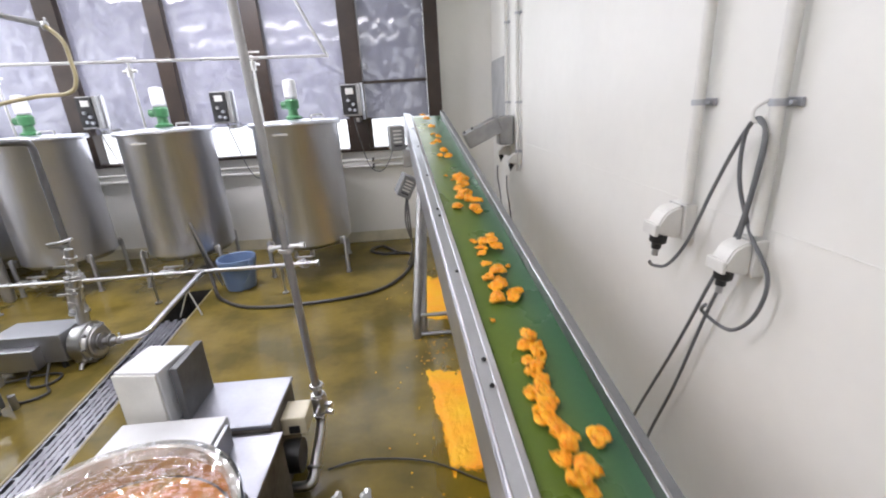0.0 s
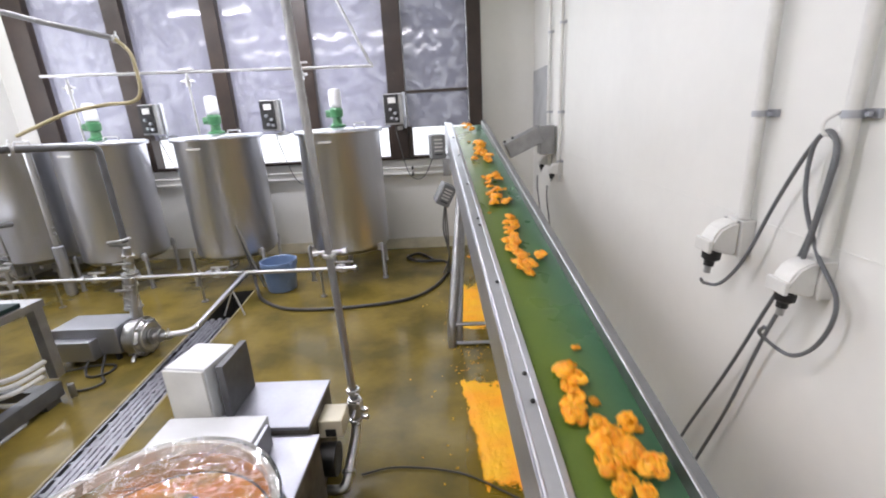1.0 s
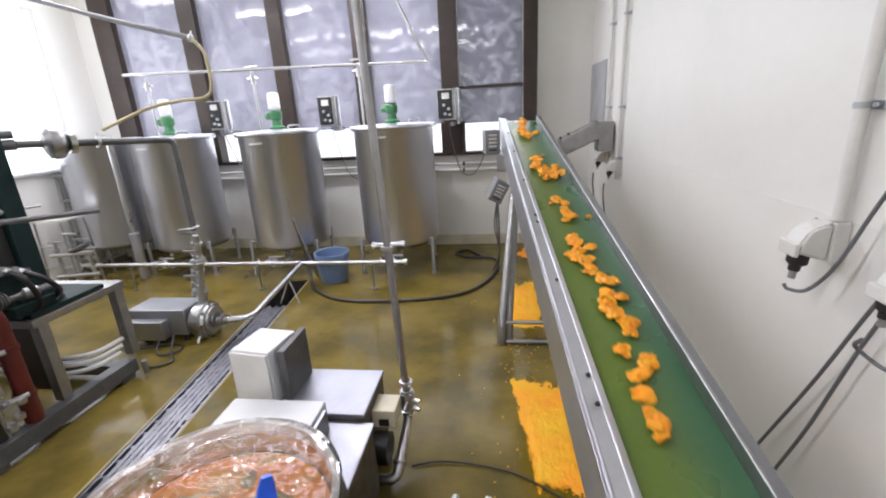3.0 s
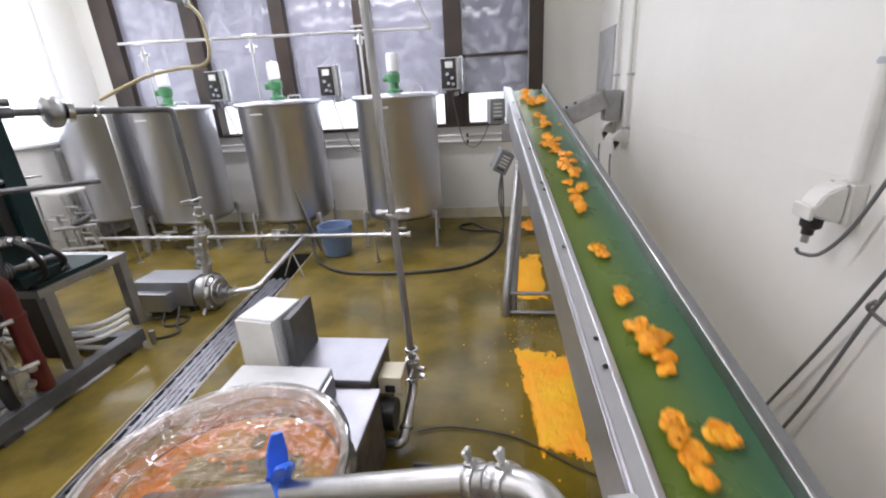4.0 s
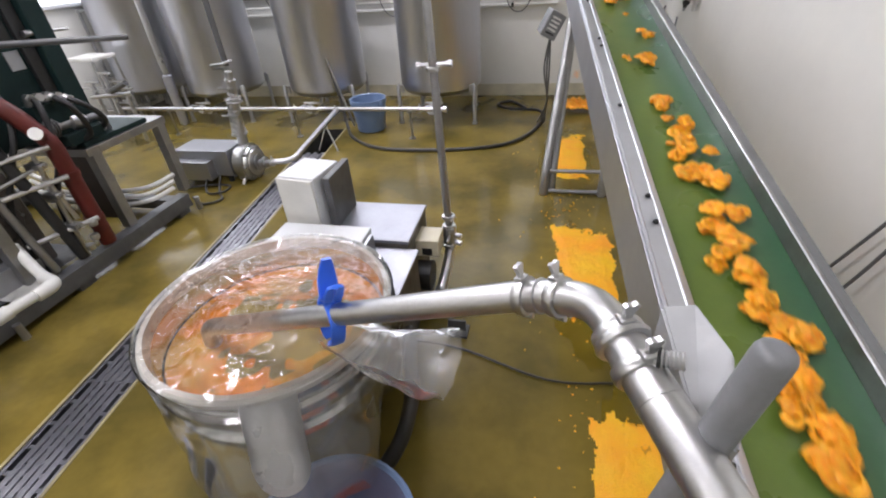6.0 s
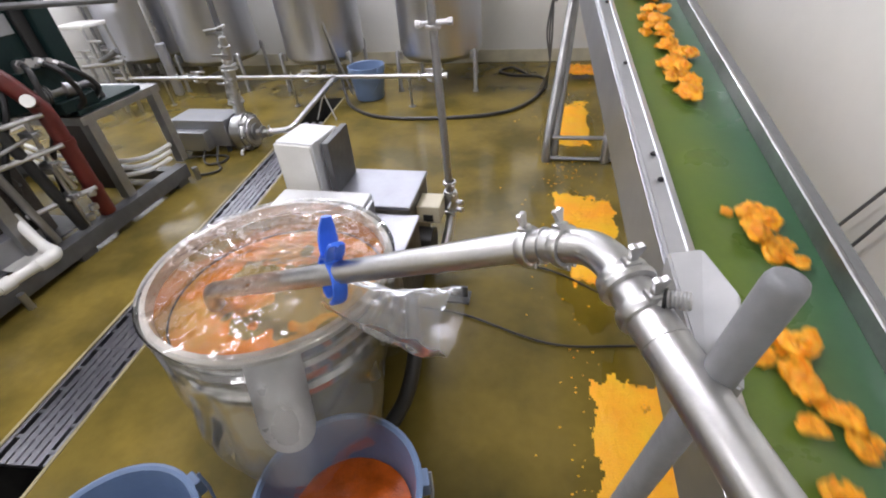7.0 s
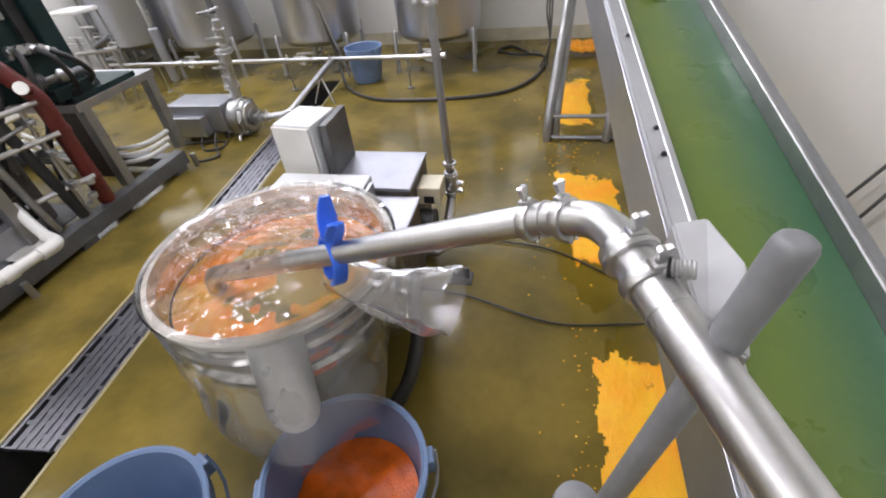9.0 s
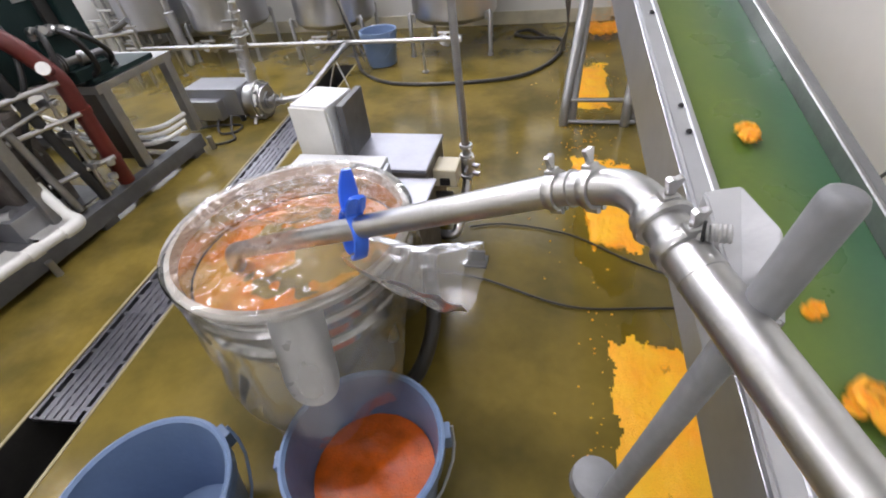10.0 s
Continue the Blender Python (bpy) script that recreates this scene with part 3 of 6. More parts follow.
def conveyor():
    t = thing("belt_conveyor", "inclined conveyor with green belt between bright steel side rails", "conveyor", CONV)
    # belt loop
    bm = B()
    r = 0.035
    loop = [(S0, BELT), (S1, BELT)]
    loop += [(S1 + r * math.sin(a), BELT - r + r * math.cos(a)) for a in (math.pi * k / 8 for k in range(1, 9))]
    loop += [(S0 - r * math.sin(a), BELT - r - r * math.cos(a)) for a in (math.pi * k / 8 for k in range(0, 8))]
    va = [bm.verts.new((0.038, y, z)) for y, z in loop]
    vb = [bm.verts.new((0.304, y, z)) for y, z in loop]
    for i in range(len(loop)):
        j = (i + 1) % len(loop)
        bm.faces.new((va[i], vb[i], vb[j], va[j]))
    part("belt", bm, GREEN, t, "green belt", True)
    for y in (S0, S1):
        part("roller", sweep(B(), [(0.015, y, BELT - r), (0.315, y, BELT - r)], r - 0.003, 16), STEEL_D, t, smooth=True)
    # left rail: outer web and folded flange with inner lip
    for name, prof, material in (("web", [(-0.050, -0.185), (-0.044, -0.010), (-0.039, -0.006), (-0.046, -0.185)], RAIL),
                                 ("flange", [(-0.043, -0.008), (-0.040, -0.001), (-0.034, 0.001), (-0.028, -0.004), (0.010, -0.010), (0.013, -0.007), (0.017, -0.008), (0.020, -0.016), (0.035, -0.024), (0.038, -0.028), (0.038, -0.049), (0.035, -0.049),
                                             (0.034, -0.030), (0.016, -0.018), (-0.034, -0.009), (-0.0385, -0.009)], RAIL)):
        bm = B()
        a = [bm.verts.new((x, S0 - 0.05, z)) for x, z in prof]
        b = [bm.verts.new((x, S1 - 0.02, z)) for x, z in prof]
        for i in range(len(prof)):
            j = (i + 1) % len(prof)
            bm.faces.new((a[i], b[i], b[j], a[j]))
        bm.faces.new(a)
        bm.faces.new(b[::-1])
        bmesh.ops.recalc_face_normals(bm, faces=bm.faces[:])
        part(name, bm, material, t, "bright folded steel flange" if name == "flange" else "")
    # The right rail's outer part is darker than its lip and the left rail.
    for name, prof, material, note in (("inner_lip", [(0.304, -0.049), (0.304, -0.004), (0.307, -0.001), (0.314, -0.001), (0.314, -0.004), (0.308, -0.006), (0.307, -0.049)], STEEL_D, "dull steel inner lip"),
                                       ("side_rail", [(0.3145, -0.001), (0.345, -0.010), (0.348, -0.014), (0.348, -0.175), (0.345, -0.175), (0.345, -0.016), (0.3145, -0.005)], COVER, "dark grey outer side rail")):
        bm = B()
        a = [bm.verts.new((x, S0 - 0.05, z)) for x, z in prof]
        b = [bm.verts.new((x, S1 - 0.02, z)) for x, z in prof]
        for i in range(len(prof)):
            j = (i + 1) % len(prof)
            bm.faces.new((a[i], b[i], b[j], a[j]))
        bm.faces.new(a)
        bm.faces.new(b[::-1])
        bmesh.ops.recalc_face_normals(bm, faces=bm.faces[:])
        part(name, bm, material, t, note)
    part("bed_plate", box(B(), (0.0, S0 + 0.05, BELT - 0.06), (0.33, S1 - 0.05, BELT - 0.055)), STEEL_D, t)
    for y in (0.06, -0.045, 0.56, 1.08, 1.16, 1.66, 2.26, 2.76, -0.54, -0.64):
        part("bolt", lathe(B(), [(0, 0.006), (0.005, 0.005), (0.008, 0.0), (0.008, -0.002)], 8, pose(0.0, y, -0.0055, 0, 9.7)), BLACK, t, smooth=True)
    # support frame, in the world's upright
    inv = CONV.inverted()
    W = lambda p: inv @ Vector(p)
    for x, dx in ((-1.04, 0.09), (-0.66, 0.05)):
        part("leg", sweep(B(), [W(p) for p in bent([(x, -2.47, 0.0), (x, -2.45, 0.13), (x + dx + 0.03, -1.95, 1.13)], 0.06)], 0.029, 14), STEEL_D, t, smooth=True)
        part("leg", sweep(B(), [W(p) for p in bent([(x + 0.05, -2.42, 0.0), (x + 0.05, -2.40, 0.13), (x + dx + 0.05, -1.72, 1.18)], 0.06)], 0.029, 14), STEEL_D, t, smooth=True)
    for z, y in ((0.155, -2.43), (0.015, -2.45)):
        part("crossbar", sweep(B(), [W((-1.04, y, z)), W((-0.60, y, z))], 0.014, 10), SHEET, t, smooth=True)
    part("crossbar", sweep(B(), [W((-0.62, -1.2, 0.45)), W((-0.62, -2.2, 0.25))], 0.016, 10), STEEL_D, t, smooth=True)
    # drive motors at the head
    for lo, hi, tilt in (((-1.165, -1.60, 1.235), (-1.045, -1.36, 1.43), 0), ((-1.12, -1.62, 0.84), (-1.0, -1.40, 1.02), 28)):
        c = [(p + q) / 2 for p, q in zip(lo, hi)]
        m = inv @ Matrix.Translation(c) @ pose(0, 0, 0, 0, tilt, 8)
        h = [(q - p) / 2 for p, q in zip(lo, hi)]
        cover = part("motor_cover", box(B(), [-v for v in h], h, 0.012, m), COVER, t, "dark grey ventilated motor cover")
        for k in range(5):
            z = -h[2] * 0.6 + k * h[2] * 0.3
            part("vent_slot", box(B(), (-h[0] * 0.55, -h[1] - 0.004, z - 0.006), (h[0] * 0.55, -h[1] + 0.002, z + 0.006), 0.002, m), WHITE if k else BLACK, cover)
    part("gear_bracket", box(B(), (-1.06, -1.62, 1.10), (-0.95, -1.36, 1.24), 0.006, inv), STEEL_D, t)
    for k in range(3):
        pts = curve([(-1.06, -1.5 + k * 0.03, 0.85), (-1.09 + k * 0.02, -1.45, 0.6), (-1.05, -1.3, 0.3), (-1.12 + k * 0.03, -1.0, 0.02)], 6)
        part("motor_cable", sweep(B(), [W(p) for p in pts], 0.007, 6), CABLE, t, smooth=True)
    # plain feed hopper at the tail
    bm = B()
    for lo, hi in (((-0.05, S0 - 0.45, -0.25), (-0.035, S0 + 0.02, 0.25)), ((0.345, S0 - 0.45, -0.25), (0.36, S0 + 0.02, 0.25)),
                   ((-0.05, S0 - 0.465, -0.25), (0.36, S0 - 0.45, 0.25)), ((-0.05, S0 - 0.45, -0.25), (0.36, S0 - 0.06, -0.235))):
        box(bm, lo, hi, 0.002)
    part("feed_hopper", bm, SHEET, t)
    for x in (0.0, 0.31):
        part("leg", sweep(B(), [W(CONV @ Vector((x, S0 - 0.2, -0.25))), W((*(CONV @ Vector((x, S0 - 0.2, 0))).to_2d(), 0.0))], 0.02, 10), STEEL_D, t, smooth=True)


conveyor()


# ---- pump, tub and pails ----
def pump_unit():
    t = thing("hopper_pump", "steel-cased transfer pump with white switch box beside the tub", "pump", pose(-1.85, -3.7, 0))
    T = pose(1.85, 3.7, 0)
    # Sides below the lids take the shaded open space into their dark colour.
    part("gear_case", box(B(), (-1.985, -3.80, 0.05), (-1.605, -3.485, 0.415), 0.006, T), GRIME_SHADE, t)
    part("gear_lid", box(B(), (-2.0, -3.80, 0.416), (-1.60, -3.475, 0.432), 0.005, T), LIDSTEEL, t)
    part("pump_case", box(B(), (-1.90, -4.22, 0.05), (-1.565, -3.81, 0.392), 0.006, T), GRIME_SHADE, t)
    part("pump_lid", box(B(), (-1.905, -4.22, 0.393), (-1.555, -3.81, 0.405), 0.004, T), LIDSTEEL, t)
    part("cover_hood", box(B(), (-2.15, -4.02, 0.405), (-1.755, -3.80, 0.495), 0.006, T), BOXPAINT, t)
    part("hinge_plate", box(B(), (-1.74, -4.02, 0.405), (-1.725, -3.86, 0.50), 0.004, T), SHEET, t)
    sb = part("switch_box", box(B(), (-2.165, -3.74, 0.43), (-1.985, -3.54, 0.68), 0.006, T @ pose(-2.07, -3.64, 0, 0, 0, -8) @ pose(2.07, 3.64, 0)), BOXPAINT, t, "white painted switch box")
    part("switch_lid", box(B(), (-2.17, -3.752, 0.44), (-1.99, -3.741, 0.672), 0.005, T @ pose(-2.07, -3.64, 0, 0, 0, -8) @ pose(2.07, 3.64, 0)), WHITE, sb)
    part("switch_bracket", box(B(), (-1.975, -3.72, 0.40), (-1.945, -3.50, 0.67), 0.004, T), FRAME, t)
    for x, y in ((-1.95, -3.55), (-1.64, -3.55), (-1.86, -4.15), (-1.60, -4.15)):
        part("foot", sweep(B(), [T @ Vector((x, y, 0)), T @ Vector((x, y, 0.06))], 0.025, 10), BLACK, t, smooth=True)
    part("motor_end", sweep(B(), [T @ Vector((-1.60, -3.72, 0.20)), T @ Vector((-1.53, -3.72, 0.20))], 0.07, 20), BLACK, t, smooth=True)
    part("terminal_box", box(B(), (-1.605, -3.70, 0.29), (-1.50, -3.58, 0.375), 0.006, T), CREAMBOX, t, "cream terminal box")
    part("terminal_hole", box(B(), (-1.575, -3.704, 0.30), (-1.53, -3.699, 0.335), 0.001, T), BLACK, t)


pump_unit()


def delivery_pipe():
    t = thing("delivery_pipe", "upright polished steel pipe rising from the pump to the ceiling", "pipe", pose(-1.488, -3.512, 0))
    part("riser", sweep(B(), [(0, 0, 0.31), (-0.03, 0, 1.2), (-0.10, 0, 3.29)], 0.0165, 14), STEEL_D, t, smooth=True)
    part("elbow_run", sweep(B(), bent([(0, 0, 0.32), (0, -0.02, 0.20), (-0.02, -0.24, 0.06), (-0.10, -0.24, 0.06)], 0.06), 0.022, 14), PIPE, t, smooth=True)
    pipe_clamp((0, 0, 0.395), (0, 0, 1), 0.022, t)
    pipe_clamp((0, 0, 0.345), (0, 0, 1), 0.022, t)
    pipe_clamp((0, -0.02, 0.25), (0, 0, 1), 0.022, t)
    pipe_clamp((-0.015, -0.18, 0.10), (0.05, -1, -0.7), 0.022, t)
    pipe_clamp((-0.025, 0, 1.055), (0, 0, 1), 0.022, t)
    joint = part("cross_fitting", sweep(B(), [(-0.085, 0.01, 1.063), (0.045, -0.01, 1.073)], 0.009, 12), PIPE, t, smooth=True)
    for x, y, z in ((-0.085, 0.01, 1.063), (0.045, -0.01, 1.073)):
        part("union_nut", sweep(B(), [(x - 0.009, y, z), (x + 0.009, y, z)], 0.014, 8), PIPE, joint)
    v = part("valve_body", sweep(B(), [(0, 0, 0.26), (0, 0, 0.34)], 0.034, 14), PIPE, t, smooth=True)
    part("valve_lever", box(B(), (0.0, -0.09, 0.295), (0.012, 0.0, 0.31), 0.004), PIPE, v)
    for dz in (0.30, 0.26):
        part("side_branch", sweep(B(), [(0, 0, dz), (0.06, -0.02, dz)], 0.012, 10), PIPE, t, smooth=True)
    h = thing("pipe_holder", "short steel clamp on a foot by the floor", "pipe clamp", pose(-1.40, -3.86, 0))
    part("foot", box(B(), (-0.05, -0.04, 0), (0.05, 0.04, 0.012), 0.003), FRAME, h)
    part("plate", box(B(), (-0.04, -0.006, 0.012), (0.04, 0.006, 0.07), 0.003), FRAME, h)


delivery_pipe()

TUB = (-1.825, -4.425)
TUBZ, TUBR = 0.62, 0.337


def tub():
    t = thing("steel_tub", "round steel tub with white rim, full of orange pulp", "tub", pose(*TUB, 0))
    part("wall", lathe(B(), [(0.0, 0.10), (0.20, 0.11), (0.26, 0.25), (0.310, 0.42), (0.326, 0.50), (TUBR - 0.005, TUBZ - 0.02), (TUBR - 0.012, TUBZ - 0.02),
                             (0.318, 0.50), (0.302, 0.42), (0.25, 0.26), (0.19, 0.125), (0, 0.12)], 48), TUBSTEEL, t, smooth=True)
    part("rim", lathe(B(), [(TUBR - 0.014, TUBZ - 0.03), (TUBR + 0.006, TUBZ - 0.03), (TUBR + 0.012, TUBZ - 0.01), (TUBR + 0.006, TUBZ + 0.004),
                            (TUBR - 0.008, TUBZ + 0.004), (TUBR - 0.014, TUBZ - 0.03)], 56), TUBWHITE, t, "white plastic rim", True)
    part("hoop", lathe(B(), [(0.307, 0.405), (0.326, 0.412), (0.328, 0.435), (0.315, 0.445)], 48), TUBSTEEL, t, smooth=True)
    part("hoop", lathe(B(), [(0.326, 0.505), (0.343, 0.512), (0.343, 0.535), (0.330, 0.543)], 48), TUBSTEEL, t, smooth=True)
    for k in range(3):
        a = 2.1 * k + 0.5
        x, y = 0.2 * math.cos(a), 0.2 * math.sin(a)
        part("leg", sweep(B(), [(x, y, 0.0), (x, y, 0.13)], 0.022, 10), STEEL_D, t, smooth=True)
    # chute lip over the pail
    bm = B()
    d = Vector((0.468, -0.884, 0)).normalized()
    sd = Vector((-d.y, d.x, 0))

    def chute(u, v):
        w = (u - 0.5) * 2
        flat = 0.70
        length = flat * v + 0.30 * math.sin(v * math.pi / 2) ** 2 * (1 - 0.9 * w * w) * v
        c = d * (0.325 + 0.135 * length) + Vector((0, 0, 0.595 - 0.20 * length))
        return c + sd * 0.066 * (1 - 0.04 * v) * (math.sin(w * math.pi / 2) * v + w * (1 - v)) + Vector((0, 0, 0.030 * w * w))
    grid(bm, 14, 20, chute)
    bmesh.ops.solidify(bm, geom=bm.faces[:], thickness=0.004)
    part("chute", bm, CHUTE, t, "pale satin steel discharge chute", True)
    mash = B()

    def top(u, v):
        r, a = (TUBR - 0.022) * u, 2 * math.pi * v
        x, y = r * math.cos(a), r * math.sin(a)
        h = 0.03 * noise.noise((x * 7, y * 7, 1)) + 0.014 * noise.noise((x * 22, y * 22, 4))
        return (x, y, 0.500 + 0.026 * u * u + 1.25 * h * (1 - u ** 4) - 0.01 * u ** 4)
    grid(mash, 26, 64, top)
    bmesh.ops.remove_doubles(mash, verts=mash.verts, dist=0.0008)
    m = part("orange_mash", mash, MASH, None, smooth=True)
    m.matrix_basis = pose(*TUB, 0)
    pool = B()
    grid(pool, 8, 48, lambda u, v: (0.25 * u * math.cos(2 * math.pi * v), 0.25 * u * math.sin(2 * math.pi * v), 0.506 + 0.0015 * math.sin(9 * u + 5 * v)))
    bmesh.ops.remove_doubles(pool, verts=pool.verts, dist=0.0008)
    part("juice_pool", pool, POOL, m, "cloudy olive-yellow juice between the pulp", True)
    tagged(m, "coarse orange fruit mash filling the tub", "fruit mash")


tub()


def bag():
    """Clear bag drawn over the tub, gathered at the pipe."""
    cx, cy = TUB
    gather = Vector((-1.515, -4.625, 0.775))
    t = thing("plastic_bag", "clear crumpled plastic bag drawn over the tub", "plastic bag", pose(cx, cy, 0))

    def cover(u, v):
        a = 2 * math.pi * v
        r = (TUBR + 0.016) * u
        x, y = r * math.cos(a), r * math.sin(a)
        here = Vector((x, y, 0))
        g = Vector((gather.x - cx, gather.y - cy, 0))
        e = Vector((-1.985 - cx, -4.515 - cy, 0))
        k = min(max((here - g).dot(e - g) / (e - g).length_squared, 0), 1)
        dd = (here - g.lerp(e, k)).length
        lift = (0.185 - 0.165 * k) * math.exp(-(dd / 0.14) ** 1.3) * (1 - u ** 10)
        q = (here - g).length
        turn = math.atan2(here.y - g.y, here.x - g.x)
        w = 0.014 * noise.noise((x * 7, y * 7, 7)) - 0.012 * abs(noise.noise((turn * 7.0, q * 3, 3))) - 0.006 * abs(noise.noise((turn * 19, q * 9, 5))) + 0.004 * noise.noise((x * 40, y * 40, 2))
        return (x, y, TUBZ + 0.010 + lift + (w + 0.020 * (1 - u * u)) * (1 - u ** 8))
    bm = B()
    grid(bm, 60, 180, cover)
    bmesh.ops.remove_doubles(bm, verts=bm.verts, dist=0.0008)
    part("cover", bm, BAG, t, smooth=True)

    def skirt(u, v):
        a = 2 * math.pi * v
        toward = max(0, math.cos(a + 1.084))
        drop = 0.42 - 0.09 * toward + 0.08 * noise.noise((math.cos(a) * 1.5, math.sin(a) * 1.5, 2)) * (1 - toward)
        z = TUBZ + 0.006 - drop * u
        r = TUBR + 0.020 - 0.045 * u * u + 0.06 * u * noise.noise((math.cos(a) * 3.2, math.sin(a) * 3.2, u + 5)) + 0.016 * min(1, 3 * u) * noise.noise((math.cos(a) * 8, math.sin(a) * 8, u * 2))
        r += (min(drop * u, 0.24) * 0.78 + 0.012 * min(1, 6 * u)) * toward ** 6 - 0.012 * u * abs(noise.noise((a * 9, u * 1.5, 4)))
        return (r * math.cos(a), r * math.sin(a), z)
    bm = B()
    grid(bm, 26, 260, skirt)
    bmesh.ops.remove_doubles(bm, verts=bm.verts, dist=0.0008)
    part("skirt", bm, SKIRT, t, smooth=True)

    # loose mouth of the bag beyond the pipe
    p0, p1 = Vector((-1.55, -4.585, 0.69)), Vector((-1.255, -4.625, 0.675))

    def mouth(u, v):
        a = 2 * math.pi * v
        c = p0.lerp(p1, u) + Vector((0, 0, -0.02 * math.sin(u * 3.1)))
        rr = 0.060 + 0.040 * u + 0.016 * noise.noise((math.cos(a) * 2.6, math.sin(a) * 2.6, u * 3)) + 0.02 * u * noise.noise((math.cos(a) * 3, u * 6, 2))
        return (c.x + rr * 0.15 * math.cos(a) - cx, c.y + rr * 0.7 * math.cos(a) - cy, c.z + rr * 0.75 * math.sin(a))
    bm = B()
    grid(bm, 26, 40, mouth)
    bmesh.ops.remove_doubles(bm, verts=bm.verts, dist=0.0004)
    part("mouth", bm, MOUTH, t, smooth=True)


bag()


def filling_pipe():
    t = thing("filling_pipe", "wide polished steel pipe with elbow and clamps feeding the tub", "pipe", pose(-1.0, -4.78, 1.0))
    T = lambda p: Vector(p) - Vector((-1.0, -4.78, 1.0))
    end, a, b = (-1.985, -4.515, 0.580), (-1.10, -4.739, 0.987), (-1.052, -4.765, 1.012)
    R2 = 0.0264
    R = 0.0245
    part("spout", sweep(B(), bent([T((-1.990, -4.513, 0.485)), T(end), T(a)], 0.05), R, 24), SATIN, t, smooth=True)
    part("elbow", sweep(B(), [T(p) for p in curve([a, b, (-1.018, -4.789, 1.027), (-0.996, -4.822, 1.032), (-0.981, -4.86, 1.027)], 6)], R, 24), SATIN, t, smooth=True)
    part("long_run", sweep(B(), [T(p) for p in ((-0.9865, -4.846, 1.030), (-0.984, -4.852, 1.029), (-0.926, -4.985, 1.005), (-0.884, -5.083, 0.988), (-0.62, -5.7, 0.88))], [R, R2, R2, R2, R2], 28), SATIN, t, smooth=True)
    for p, d in ((a, (0.4, -0.2, 0.13)), (b, (0.5, -0.4, 0.2)), ((-0.985, -4.849, 1.0295), (0.058, -0.133, -0.024)), ((-0.966, -4.893, 1.0215), (0.058, -0.133, -0.024))):
        pipe_clamp(T(p), d, R if p[1] > -4.8 else R2, t, True, 0.0065)
    branch = part("side_branch", sweep(B(), [T((-0.978, -4.886, 1.036)), T((-0.952, -4.896, 1.047))], 0.0115, 14), SATIN, t, smooth=True)
    part("seal", sweep(B(), [T((-0.953, -4.896, 1.047)), T((-0.950, -4.897, 1.0475))], 0.0128, 16), BLACK, branch, "black rubber seal", True)
    side = [(0.0090 if k % 2 else 0.0104) for k in range(12)]
    part("side_nut", sweep(B(), [T((-0.9495 + 0.0020 * k, -4.897 - 0.0005 * k, 1.0476 + 0.0004 * k)) for k in range(12)], side, 16), SATIN, branch, "bright threaded nut")
    part("collar", lathe(B(), [(R2, -0.006), (R2 + 0.007, -0.005), (R2 + 0.009, 0.0), (R2 + 0.007, 0.005), (R2, 0.006)], 28, along(T((-0.981, -4.858, 1.028)), T((-0.926, -4.985, 1.005)))), SATIN, t, "polished welded collar", True)
    for p in ((-1.076, -4.752, 1.000), (-0.95, -4.93, 1.015)):
        part("weld_ring", lathe(B(), [(R, -0.002), (R2 + 0.0008, -0.001), (R2 + 0.0008, 0.001), (R, 0.002)], 28, along(T(p), T(b) if p[1] > -4.8 else T((-0.926, -4.985, 1.005)))), SATIN, t, smooth=True)


filling_pipe()


def post_and_bracket():
    t = thing("support_post", "slanted grey round post with bracket beside the conveyor", "post", pose(-0.92, -4.92, 0))
    T = lambda p: Vector(p) - Vector((-0.92, -4.92, 0))
    top, bot = Vector((-0.897, -4.972, 1.158)), Vector((-0.957, -4.962, 0.587))
    dn = (bot - top).normalized()
    foot = top + dn * ((top.z - 0.02) / -dn.z)
    part("post", sweep(B(), [T(top + dn * k) for k in (0.006, 0.007, 0.0095, 0.015, 0.022)] + [T(foot)], [0.0065, 0.0112, 0.0145, 0.0166, 0.017, 0.017], 28), POSTGREY, t, smooth=True)
    part("base", lathe(B(), [(0, 0), (0.07, 0), (0.07, 0.02), (0.03, 0.03), (0, 0.03)], 24, pose(*T(foot).to_2d(), 0)), POSTGREY, t, smooth=True)
    bm = B()
    q = [(-0.925, -4.785, 1.027), (-0.885, -4.785, 1.037), (-0.862, -4.86, 1.030), (-0.872, -4.955, 0.985), (-0.905, -4.935, 0.975)]
    up = [bm.verts.new(T(p)) for p in q]
    dnv = [bm.verts.new(T(p) + Vector((0.012, 0.03, -0.14))) for p in q]
    bm.faces.new(up)
    bm.faces.new(dnv[::-1])
    for i in range(5):
        j = (i + 1) % 5
        bm.faces.new((up[j], up[i], dnv[i], dnv[j]))
    bmesh.ops.recalc_face_normals(bm, faces=bm.faces[:])
    bmesh.ops.bevel(bm, geom=bm.edges[:], offset=0.003, segments=2, affect="EDGES")
    part("bracket", bm, BRACKET, t, "pale grey folded bracket plate")
    k = thing("round_knob", "grey round knob standing low beside the post", "knob", pose(-0.985, -4.925, 0))
    part("stem", sweep(B(), [(0, 0, 0), (0, 0, 0.44)], 0.014, 12), POSTGREY, k, smooth=True)
    part("cap", lathe(B(), [(0, 0.44), (0.04, 0.445), (0.046, 0.46), (0.042, 0.485), (0.02, 0.497), (0, 0.498)], 24), POSTGREY, k, smooth=True)


post_and_bracket()


